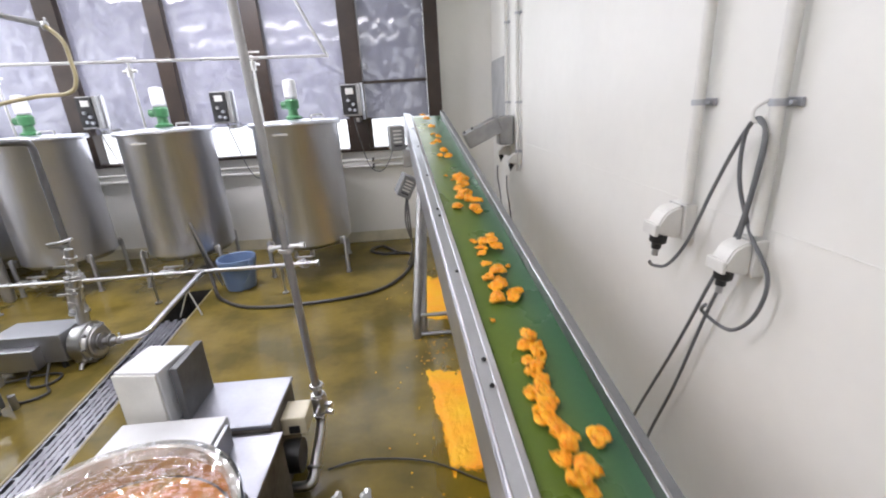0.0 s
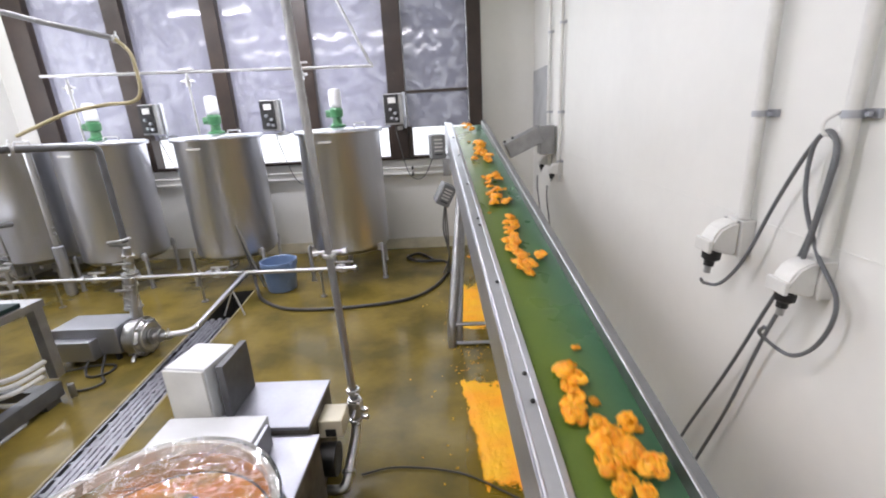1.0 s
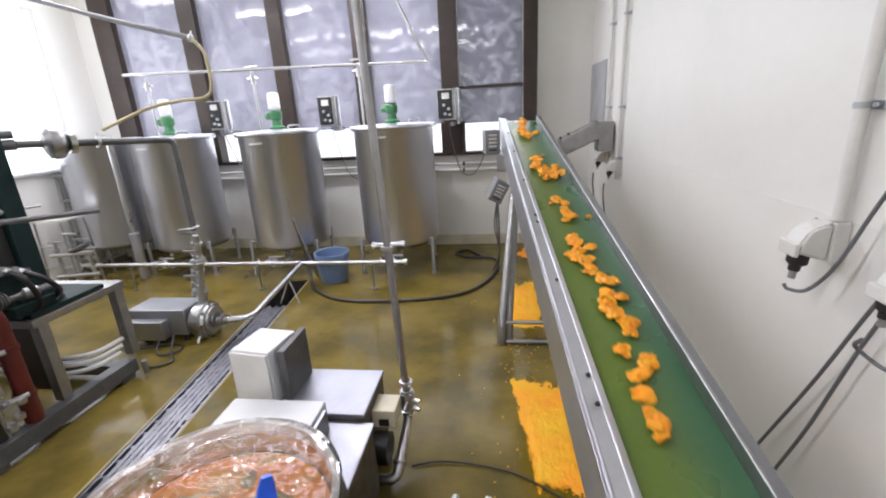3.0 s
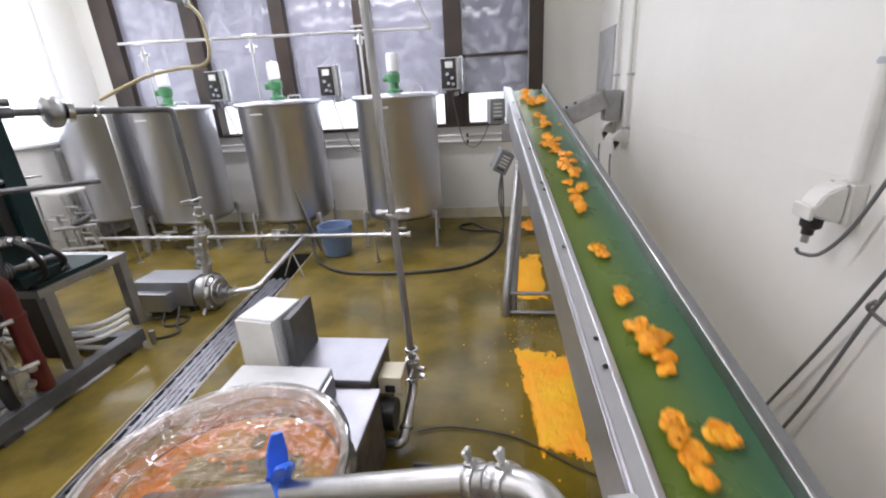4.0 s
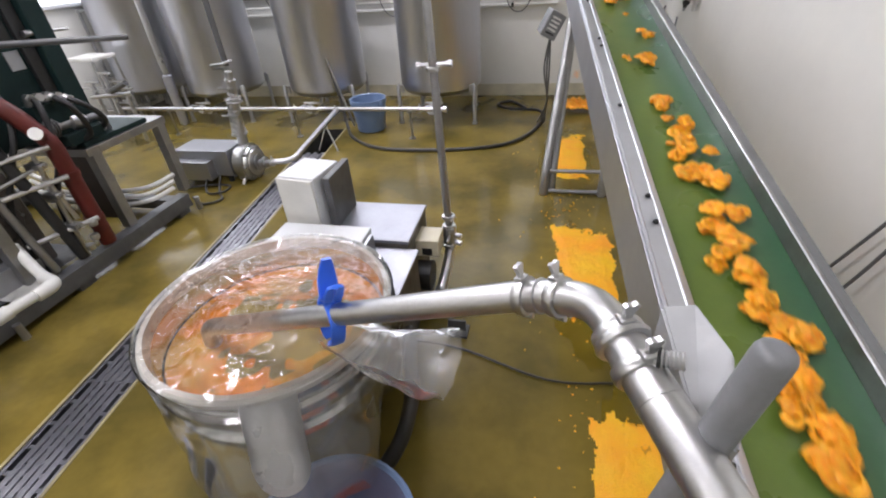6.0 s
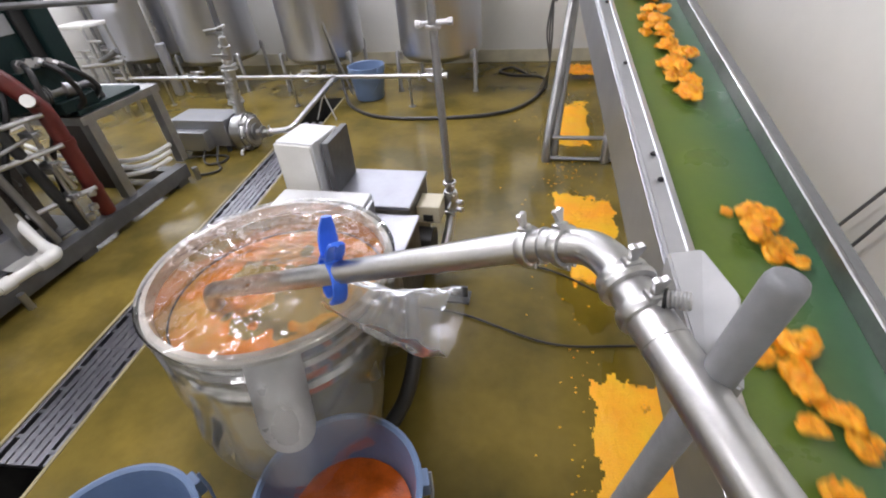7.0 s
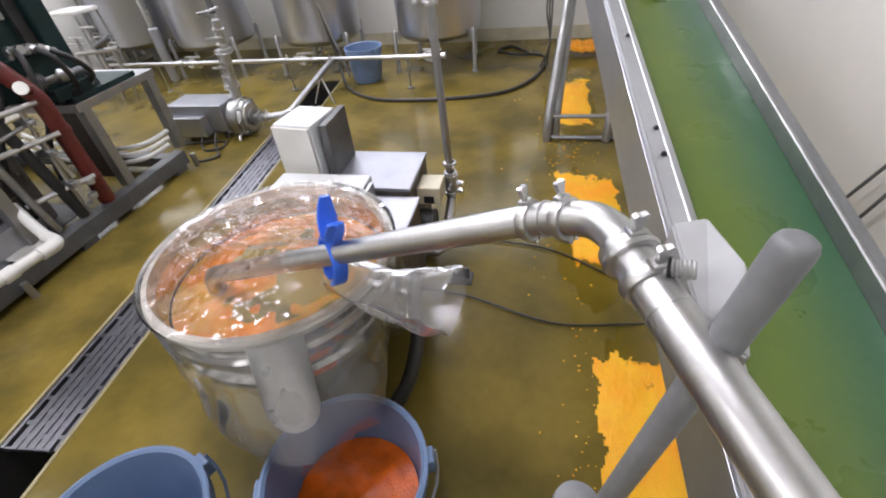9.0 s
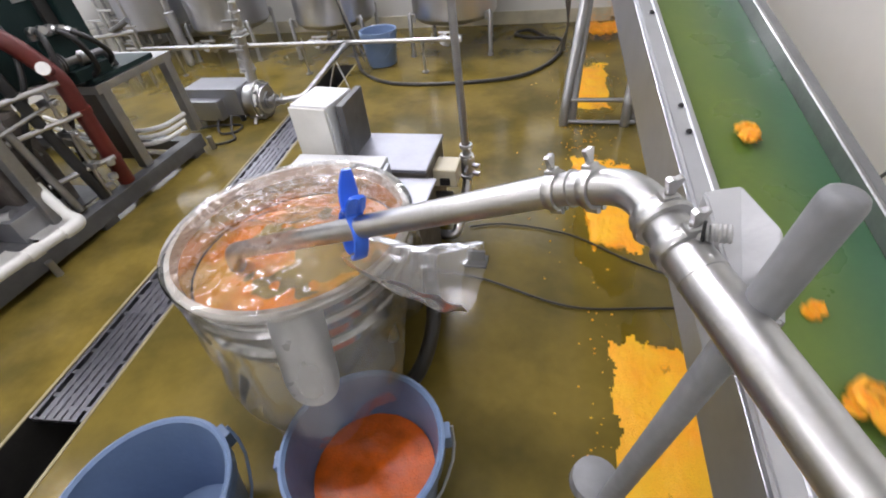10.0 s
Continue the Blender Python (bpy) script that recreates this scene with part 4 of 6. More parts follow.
def ribbon(pts, halves, thick):
    """A flat rounded strip along points in the plane x = 0."""
    bm = B()
    rings = []
    for i, p in enumerate(pts):
        d = (pts[min(i + 1, len(pts) - 1)] - pts[max(i - 1, 0)]).normalized()
        nrm = Vector((1, 0, 0)).cross(d)
        k = i / (len(pts) - 1) * (len(halves) - 1)
        k0 = min(int(k), len(halves) - 2)
        h = halves[k0] + (halves[k0 + 1] - halves[k0]) * (k - k0)
        rings.append([bm.verts.new(p + Vector((h * math.cos(a), 0, 0)) + nrm * thick * 0.5 * max(-0.8, min(0.8, 1.3 * math.sin(a)))) for a in (2 * math.pi * k / 12 for k in range(12))])
    for a, b in zip(rings, rings[1:]):
        for k in range(12):
            bm.faces.new((a[k], a[(k + 1) % 12], b[(k + 1) % 12], b[k]))
    bm.faces.new(rings[0][::-1])
    bm.faces.new(rings[-1])
    return bm


def spring_clip():
    t = thing("spring_clip", "bright blue plastic spring clip holding the bag on the pipe", "clip", Matrix.Translation((-1.508, -4.630, 0.792)) @ pose(0, 0, 0, 4, 10, 42))
    wide = [0.010, 0.017, 0.021, 0.022, 0.021, 0.018, 0.017, 0.0165, 0.0165, 0.0165, 0.016, 0.015, 0.011]
    for s2 in (-1, 1):
        pts = curve([(0, 0.030 * s2, 0.116 + 0.014 * s2), (0, 0.027 * s2, 0.095), (0, 0.017 * s2, 0.066), (0, 0.010 * s2, 0.044), (0, 0.036 * s2, 0.026), (0, 0.047 * s2, 0.0), (0, 0.043 * s2, -0.034), (0, 0.024 * s2, -0.060), (0, 0.006 * s2, -0.070)], 6)
        jaw = part("jaw", ribbon(pts, wide, 0.011), CLIPBLUE, t, smooth=True)
        part("rib", sweep(B(), [p + Vector((0, 0.006 * s2, 0)) for p in pts[2:16]], 0.003, 8), CLIPBLUE, jaw, smooth=True)
    part("spring", sweep(B(), [(-0.015, 0, 0.048), (0.015, 0, 0.048)], 0.010, 12), CLIPBLUE, t, smooth=True)


spring_clip()


def pail(name, m, label, r0, r1, h, fill=None):
    t = thing(name, label, "bucket", m, "blue buckets")
    w = 0.004
    part("body", lathe(B(), [(0, 0.004), (r0, 0.004), (r0 + 0.004, 0.012), (r1, h - 0.05), (r1 + 0.008, h - 0.048), (r1 + 0.008, h - 0.02), (r1 + 0.002, h - 0.018),
                             (r1 + 0.004, h - 0.004), (r1 + 0.012, h), (r1 + 0.004, h + 0.003), (r1 - w, h - 0.004), (r0, 0.016), (0, 0.014)], 44), BLUE, t, smooth=True)
    for s2 in (-1, 1):
        part("ear", box(B(), (s2 * (r1 + 0.014) - 0.012, -0.022, h - 0.065), (s2 * (r1 + 0.014) + 0.012, 0.022, h - 0.01), 0.005), BLUE, t)
    pts = [((r1 + 0.03) * math.cos(a), 0.02 + 0.05 * math.sin(a), h - 0.035 - 0.24 * math.sin(a)) for a in (math.pi * k / 18 for k in range(19))]
    pts = [(x * (1 + 0.02 * abs(math.sin(i))), y - (r1 + 0.02) * math.sin(math.pi * i / 18) * 0.9, z) for i, (x, y, z) in enumerate(pts)]
    part("bail", sweep(B(), pts, 0.004, 8), BLUE if fill is None else GREY, t, smooth=True)
    if fill:
        rr = r0 + (r1 - r0) * fill / h - 0.006

        def top(u, v):
            a = 2 * math.pi * v
            x, y = rr * u * math.cos(a), rr * u * math.sin(a)
            return (x, y, fill + 0.012 * noise.noise((x * 12, y * 12, 2)) + 0.006 * noise.noise((x * 40, y * 40, 2)))
        bm = B()
        grid(bm, 18, 44, top)
        bmesh.ops.remove_doubles(bm, verts=bm.verts, dist=0.0005)
        j = part("orange_juice", bm, JUICE, None, smooth=True)
        j.matrix_basis = m
        tagged(j, "frothy orange juice pulp in the blue bucket", "juice")
    return t


pail("bucket", pose(-1.508, -4.868, 0, 0, 0, 20), "blue plastic bucket part filled with orange juice", 0.15, 0.193, 0.315, 0.15)
pail("bucket", pose(-1.98, -5.09, 0, 0, 0, 65), "empty blue plastic bucket on the wet floor", 0.15, 0.195, 0.315)
pail("bucket", pose(-2.735, -1.20, 0, 0, 0, -30), "blue plastic bucket standing near the tanks", 0.13, 0.165, 0.305)


# ---- pump on the floor and its valves ----
def floor_pump():
    t = thing("floor_pump", "steel floor pump with boxed motor and round pump head", "pump", pose(-3.37, -2.37, 0))
    part("motor_cover", box(B(), (-0.53, -0.12, 0.06), (-0.06, 0.13, 0.265), 0.008), SHEET, t)
    part("front_cover", box(B(), (-0.50, -0.20, 0.05), (-0.20, -0.121, 0.20), 0.008), SHEET, t)
    h = part("pump_head", sweep(B(), [(-0.06, 0, 0.135), (-0.04, 0, 0.135), (0.03, 0, 0.135), (0.05, 0, 0.135), (0.10, 0, 0.135)], [0.09, 0.125, 0.135, 0.135, 0.10], 28), PIPE, t, smooth=True)
    part("clamp_band", sweep(B(), [(0.035, 0, 0.135), (0.06, 0, 0.135)], 0.145, 28), PIPE, h, smooth=True)
    for x, rr in ((-0.075, 0.115), (0.085, 0.118), (0.112, 0.062), (0.17, 0.045)):
        part("flange", sweep(B(), [(x - 0.007, 0, 0.132), (x + 0.007, 0, 0.132)], rr, 28), STEEL_D, h, smooth=True)
    for k in range(8):
        a = 2 * math.pi * k / 8
        part("bolt", sweep(B(), [(0.06, 0.128 * math.cos(a), 0.135 + 0.128 * math.sin(a)), (0.082, 0.128 * math.cos(a), 0.135 + 0.128 * math.sin(a))], 0.011, 6), STEEL_D, h)
    part("bearing_bracket", box(B(), (-0.062, -0.07, 0.012), (-0.03, 0.07, 0.10), 0.006), PIPE, t)
    part("drain_cock", sweep(B(), bent([(0.03, -0.06, 0.03), (0.03, -0.13, 0.035), (0.03, -0.15, 0.005)], 0.02), 0.013, 10), PIPE, t, smooth=True)
    part("inlet", sweep(B(), [(0.10, 0, 0.128), (0.22, 0.0, 0.125)], 0.024, 14), PIPE, t, smooth=True)
    part("outlet", sweep(B(), [(0.0, 0.02, 0.22), (0.0, 0.05, 0.45)], 0.024, 14), PIPE, t, smooth=True)
    for x, y in ((-0.46, -0.08), (-0.46, 0.09), (-0.12, -0.08), (-0.12, 0.09)):
        part("foot", sweep(B(), [(x, y, 0), (x, y, 0.065)], 0.018, 10), BLACK, t, smooth=True)
    s2 = thing("valve_stack", "stack of hygienic steel valves and clamps above the floor pump", "valve", pose(-3.4, -2.30, 0))
    part("column", sweep(B(), [(0, 0, 0.20), (0.02, 0, 0.50), (0.05, 0.0, 0.62), (0.07, 0, 0.80)], [0.040, 0.040, 0.034, 0.026], 16), PIPE, s2, smooth=True)
    part("column", sweep(B(), [(-0.05, 0.02, 0.33), (-0.02, 0.02, 0.60)], 0.02, 12), PIPE, s2, smooth=True)
    for z, x in ((0.42, 0.005), (0.52, 0.025), (0.64, 0.05), (0.74, 0.065)):
        pipe_clamp((x, 0, z), (0.2, 0, 1), 0.040 if z < 0.6 else 0.031, s2)
    for z, x, rr in ((0.34, 0.0, 0.060), (0.365, 0.003, 0.052), (0.585, 0.045, 0.058), (0.61, 0.05, 0.050)):
        part("flange", lathe(B(), [(0.02, -0.007), (rr, -0.007), (rr + 0.003, 0.0), (rr, 0.007), (0.02, 0.007)], 24, pose(x, 0, z)), PIPE, s2, smooth=True)
    for dx, dy in ((-0.05, -0.02), (0.05, -0.02), (0.0, 0.05)):
        part("yoke_rod", sweep(B(), [(dx, dy, 0.34), (dx + 0.047, dy, 0.60)], 0.006, 8), PIPE, s2, smooth=True)
    part("hand_lever", sweep(B(), bent([(-0.03, -0.03, 0.845), (0.06, -0.03, 0.855), (0.16, -0.05, 0.885)], 0.02), [0.012] * 4 + [0.009] * 5, 10), PIPE, s2, "bright bent hand lever", True)
    for z, x in ((0.48, 0.015), (0.68, 0.055), (0.82, 0.07)):
        part("valve_lever", box(B(), (x - 0.09, -0.045, z), (x + 0.05, -0.03, z + 0.016), 0.005), PIPE, s2)
        part("valve_stem", sweep(B(), [(x, 0, z), (x, -0.05, z)], 0.012, 8), PIPE, s2, smooth=True)
    tr = thing("transfer_pipe", "dark steel pipe with coupling rising beside the green machine", "pipe", pose(-3.4, -2.5, 0))
    part("pipe", sweep(B(), bent([(-0.30, -0.55, 1.545), (0.06, 0.21, 1.505), (0.07, 0.20, 0.84)], 0.05), 0.021, 12), FRAME, tr, smooth=True)
    c = part("coupling", sweep(B(), [(-0.225, -0.46, 1.54), (-0.215, -0.44, 1.54), (-0.205, -0.42, 1.538), (-0.195, -0.40, 1.537), (-0.185, -0.385, 1.536), (-0.17, -0.36, 1.535)], [0.055, 0.088, 0.090, 0.090, 0.080, 0.035], 24), STEEL_D, tr, smooth=True)
    pipe_clamp((-0.13, -0.20, 1.527), (0.36, 0.76, -0.04), 0.024, tr)
    part("flange", sweep(B(), [(-0.172, -0.362, 1.535), (-0.158, -0.335, 1.534)], 0.062, 24), PIPE, tr, "bright clamp flange", True)
    for k in range(6):
        a = k * math.pi / 3
        m = along((-0.22, -0.45, 1.54), (-0.17, -0.36, 1.535))
        part("bolt", lathe(B(), [(0, -0.012), (0.009, -0.012), (0.009, 0.0)], 8, m @ pose(0.068 * math.cos(a), 0.068 * math.sin(a), 0.062)), PIPE, c)


floor_pump()
for row in (((-3.62, -2.50, 0.10), (-3.60, -2.62, 0.03), (-3.52, -2.70, 0.012), (-3.42, -2.66, 0.012), (-3.44, -2.56, 0.012), (-3.60, -2.58, 0.02), (-3.75, -2.72, 0.05)),
            ((-3.50, -2.55, 0.09), (-3.46, -2.66, 0.012), (-3.36, -2.78, 0.012), (-3.46, -2.86, 0.012), (-3.58, -2.80, 0.03))):
    tagged(part("floor_cable", sweep(B(), curve(row, 8), 0.008, 8), HOSE, None, smooth=True), "dark cable coiled on the floor by the pump", "cable", "cables on the floor")


def hoses():
    h = tagged(part("cream_hose", sweep(B(), curve([(-4.15, -2.0, 1.60), (-3.735, -2.0, 1.734), (-3.438, -2.0, 1.779), (-3.227, -2.0, 1.79), (-3.155, -2.0, 1.86), (-3.15, -2.0, 2.0),
                                                   (-3.165, -2.0, 2.11), (-3.242, -2.0, 2.197)], 8), 0.0125, 12), CREAM, None, smooth=True), "cream rubber hose drooping from the overhead pipe", "hose")
    p = thing("drain_pipe", "steel pipe slanting down from the ceiling to the hose", "pipe", pose(-3.242, -2.0, 2.2))
    part("pipe", sweep(B(), [(0, 0, 0), (-0.55, 0, 0.15), (-1.27, 0, 0.37), (-2.75, 0, 0.75)], 0.018, 12), POSTGREY, p, smooth=True)
    pipe_clamp((0.0, 0, 0.0), (-1, 0, 0.27), 0.018, p)
    pts = curve([(-1.25, -0.55, 0.015), (-1.42, -0.30, 0.015), (-1.55, -0.42, 0.015), (-1.40, -0.60, 0.025), (-1.12, -0.62, 0.015), (-1.07, -0.9, 0.015), (-1.2, -1.35, 0.015), (-1.45, -1.63, 0.015), (-1.94, -1.75, 0.015),
                 (-2.46, -1.74, 0.015), (-2.80, -1.52, 0.02), (-2.96, -1.27, 0.06), (-3.02, -1.18, 0.25), (-3.10, -1.15, 0.62)], 8)
    tagged(part("floor_hose", sweep(B(), pts, 0.015, 10), HOSE, None, smooth=True), "long dark rubber hose lying in a loop on the floor", "hose")
    for k, p in enumerate((((-1.47, -3.62, 0.01), (-1.3, -3.58, 0.01), (-1.0, -3.63, 0.01), (-0.75, -3.78, 0.01), (-0.5, -3.9, 0.01)),
                           ((-1.6, -3.95, 0.01), (-1.36, -3.97, 0.01), (-1.0, -4.08, 0.01), (-0.7, -4.05, 0.01), (-0.4, -4.0, 0.01)))):
        tagged(part("floor_cable", sweep(B(), curve(p, 8), 0.0045, 8), HOSE, None, smooth=True), "thin dark cable trailing over the wet floor", "cable", "cables on the floor")


hoses()
tagged(part("suction_hose", sweep(B(), curve([(-1.53, -4.12, 0.24), (-1.49, -4.25, 0.26), (-1.455, -4.38, 0.20), (-1.48, -4.50, 0.10), (-1.56, -4.58, 0.03), (-1.70, -4.62, 0.03)], 6), 0.026, 12), HOSE, None, smooth=True),
       "thick black suction hose from the pump under the tub", "hose")


# ---- things on the east wall ----
def wall_socket(m, first):
    m = m @ Matrix.Scale(0.86, 4)
    if first is not None:
        return copy_thing(first, m)
    t = thing("wall_socket", "white industrial power socket with black plug pushed in", "socket", m, "power sockets")
    part("back_box", box(B(), (-0.052, -0.055, -0.07), (-0.002, 0.055, 0.075), 0.006), WHITE, t)
    bm = B()
    prof = [(-0.053, 0.07), (-0.085, 0.068), (-0.125, 0.045), (-0.15, 0.0), (-0.158, -0.035), (-0.085, -0.06), (-0.053, -0.062)]
    a = [bm.verts.new((x, -0.047, z)) for x, z in prof]
    b = [bm.verts.new((x, 0.047, z)) for x, z in prof]
    for i in range(len(prof)):
        j = (i + 1) % len(prof)
        bm.faces.new((a[i], a[j], b[j], b[i]))
    bm.faces.new(a[::-1])
    bm.faces.new(b)
    bmesh.ops.recalc_face_normals(bm, faces=bm.faces[:])
    bmesh.ops.bevel(bm, geom=bm.edges[:], offset=0.008, segments=3, affect="EDGES")
    part("hood", bm, WHITE, t, "white rounded socket hood", True)
    part("lip", box(B(), (-0.166, -0.05, -0.05), (-0.15, 0.05, 0.0), 0.005), WHITE, t)
    plug = part("plug", sweep(B(), [(-0.12, 0, -0.045), (-0.123, 0, -0.085), (-0.126, 0, -0.095), (-0.128, 0, -0.115)], [0.036, 0.034, 0.02, 0.019], 16), BLACK, t, "black plug", True)
    part("gland", sweep(B(), [(-0.128, 0, -0.112), (-0.131, 0, -0.145)], 0.013, 12), STEEL_D, plug, smooth=True)
    for y in (-0.04, 0.04):
        part("screw", sweep(B(), [(-0.06, y, 0.066), (-0.06, y, 0.074)], 0.005, 8), STEEL_D, t, smooth=True)
    return t


k1 = wall_socket(pose(0, -3.80, 1.145), None)
wall_socket(pose(0, -4.13, 1.125), k1)
far = wall_socket(pose(0, -0.80, 1.09), k1)
wall_socket(pose(0, -1.26, 1.06), k1)


def conduit(y, z0, r, clamps):
    t = thing("conduit", "white plastic cable conduit clipped to the wall", "conduit", pose(0, y, 0), "wall conduits")
    part("pipe", sweep(B(), [(-0.03, 0, z0), (-0.03, 0, ZC - 0.01)], r, 14), WHITE, t, smooth=True)
    for z in clamps:
        c = part("saddle", box(B(), (-0.012, -r - 0.03, z - 0.011), (-0.002, r + 0.03, z + 0.011), 0.002), SHEET, t)
        part("strap", lathe(B(), [(r, -0.009), (r + 0.004, -0.009), (r + 0.004, 0.009), (r, 0.009)], 16, pose(-0.03, 0, z)), SHEET, c, smooth=True)
        for s2 in (-1, 1):
            part("screw", sweep(B(), [(-0.02, s2 * (r + 0.018), z), (-0.03, s2 * (r + 0.018), z)], 0.006, 8), SHEET, c, smooth=True)


conduit(-3.825, 1.215, 0.018, (1.545, 2.6))
conduit(-4.15, 1.195, 0.018, (1.545, 2.6))
conduit(-0.80, 1.16, 0.016, (1.55, 2.25))
conduit(-1.26, 0.95, 0.016, (1.55, 2.25, 1.13))


def wall_cables():
    runs = ([(-0.131, -3.80, 1.00), (-0.12, -3.81, 0.985), (-0.09, -3.85, 1.0), (-0.06, -3.90, 1.10), (-0.045, -3.97, 1.29), (-0.045, -4.05, 1.44), (-0.05, -4.11, 1.505),
             (-0.055, -4.15, 1.48), (-0.055, -4.15, 1.40), (-0.05, -4.11, 1.20), (-0.045, -4.00, 0.95), (-0.04, -3.87, 0.66), (-0.04, -3.654, 0.20), (-0.04, -3.60, 0.02)],
            [(-0.131, -4.13, 0.98), (-0.10, -4.08, 0.93), (-0.06, -4.15, 0.90), (-0.05, -4.22, 0.98), (-0.045, -4.235, 1.10), (-0.045, -4.15, 1.20), (-0.05, -4.085, 1.33),
             (-0.05, -4.075, 1.45), (-0.055, -4.11, 1.50), (-0.06, -4.16, 1.475), (-0.065, -4.165, 1.38), (-0.05, -4.10, 1.10), (-0.045, -4.02, 0.88), (-0.04, -3.90, 0.52), (-0.04, -3.773, 0.18), (-0.04, -3.74, 0.02)])
    for pts in runs:
        tagged(part("power_cable", sweep(B(), curve(pts, 10), 0.0058, 8), CABLE, None, smooth=True), "grey power cable looped and tied on the wall", "cable", "cables on the wall")
    tie = [(-0.03, -4.13, 1.555), (-0.06, -4.11, 1.53), (-0.065, -4.12, 1.50), (-0.045, -4.135, 1.505), (-0.03, -4.13, 1.55)]
    tagged(part("cable_tie", sweep(B(), curve(tie, 5), 0.005, 6), WHITE, None, smooth=True), "white string holding the cable loops on the conduit", "cable tie")
    for y, z in ((-0.80, 0.945), (-1.26, 0.915)):
        pts = curve([(-0.131, y, z), (-0.13, y + 0.01, z - 0.12), (-0.10, y + 0.05, z - 0.30), (-0.06, y + 0.08, 0.30), (-0.06, y + 0.1, 0.02)], 6)
        tagged(part("power_cable", sweep(B(), pts, 0.0065, 8), CABLE, None, smooth=True), "grey power cable hanging from a wall socket", "cable", "cables on the wall")


wall_cables()


def wall_plate_and_duct():
    t = thing("wall_panel", "flat grey steel panel fixed to the wall", "panel", pose(0, -0.30, 1.68))
    part("sheet", box(B(), (-0.012, -0.27, -0.31), (-0.001, 0.42, 0.31), 0.003), GREY, t)
    for y in (-0.24, 0.39):
        for z in (-0.28, 0.28):
            part("screw", sweep(B(), [(-0.012, y, z), (-0.016, y, z)], 0.006, 8), STEEL_D, t, smooth=True)
    d = thing("outlet_duct", "grey sheet-steel duct sloping from the wall to the conveyor head", "duct", pose(-0.28, -0.95, 1.3))
    m = pose(0, 0, 0, 0, -24)
    part("duct", box(B(), (-0.20, -0.10, -0.075), (0.15, 0.10, 0.075), 0.012, m), STEEL_D, d)
    part("flange", box(B(), (0.14, -0.11, -0.08), (0.16, 0.11, 0.09), 0.004, m), STEEL_D, d)
    part("elbow", box(B(), (0.13, -0.09, -0.13), (0.262, 0.09, 0.13), 0.012), STEEL_D, d)
    for x in (-0.18, -0.10):
        part("bolt", sweep(B(), [m @ Vector((x, -0.05, 0.075)), m @ Vector((x, -0.05, 0.095))], 0.011, 8), BLACK, d, smooth=True)


wall_plate_and_duct()


# ---- the green machine on its skid ----
def skid():
    t = thing("steel_skid", "grey steel channel skid with table frame under the green machine", "machine frame", pose(-3.5, -3.0, 0))
    T = pose(3.5, 3.0, 0)
    for x in (-3.53, -4.95):
        for lo, hi in (((x - 0.035, -5.7, 0.035), (x + 0.045, -2.92, 0.047)), ((x - 0.035, -5.7, 0.115), (x + 0.045, -2.92, 0.127)), ((x - 0.035, -5.7, 0.047), (x - 0.023, -2.92, 0.115)) if x < -4 else ((x + 0.033, -5.7, 0.047), (x + 0.045, -2.92, 0.115))):
            part("rail", box(B(), lo, hi, 0.002, T), FRAME, t)
    for y in (-2.98, -3.9, -4.8, -5.6):
        part("cross_beam", box(B(), (-4.91, y - 0.04, 0.045), (-3.57, y + 0.04, 0.115), 0.003, T), FRAME, t)
    for x in (-3.53, -4.95):
        for y in (-3.0, -3.8, -4.7, -5.6):
            part("foot_pad", box(B(), (x - 0.03, y - 0.05, 0), (x + 0.035, y + 0.05, 0.0345), 0.003, T), FRAME, t)
    part("deck_plate", box(B(), (-4.90, -5.65, 0.128), (-3.60, -3.62, 0.134), 0, T), FRAME, t)
    for x, y in ((-3.56, -2.86), (-3.56, -3.36), (-4.40, -2.86), (-4.40, -3.36)):
        part("leg", box(B(), (x - 0.03, y - 0.03, 0.128), (x + 0.03, y + 0.03, 0.60), 0.004, T), STEEL_D, t)
    for lo, hi in (((-4.44, -2.90, 0.60), (-3.52, -2.82, 0.645)), ((-4.44, -3.42, 0.60), (-3.52, -3.34, 0.645)), ((-3.60, -3.34, 0.60), (-3.52, -2.90, 0.645)), ((-4.44, -3.34, 0.60), (-4.36, -2.90, 0.645))):
        part("top_beam", box(B(), lo, hi, 0.003, T), STEEL_D, t)
    part("back_plate", box(B(), (-3.95, -3.30, 0.135), (-3.70, -3.27, 0.56), 0.003, T @ pose(-3.8, -3.28, 0.13, 0, 0, 0) @ pose(3.8, 3.28, -0.13, 0, 0, 0)), BROWN, t, "dark rusty back plate")
    for y in (-2.90, -4.2, -5.4):
        part("levelling_foot", sweep(B(), [T @ Vector((-3.455, y, 0)), T @ Vector((-3.455, y, 0.09))], 0.018, 10), STEEL_D, t, smooth=True)
    h = ((-3.52, -2.98, 0.20), (-3.60, -3.15, 0.18), (-3.85, -3.22, 0.18), (-4.3, -3.18, 0.20), (-4.6, -3.1, 0.22))
    for k in range(3):
        pts = curve([(x - 0.01 * k, y + 0.03 * k, z + 0.035 * k) for x, y, z in h], 7)
        tagged(part("service_hose", sweep(B(), pts, 0.014, 10), WHITE, None, smooth=True), "pale flexible hose lying in the skid frame", "hose", "hoses in the skid")


skid()


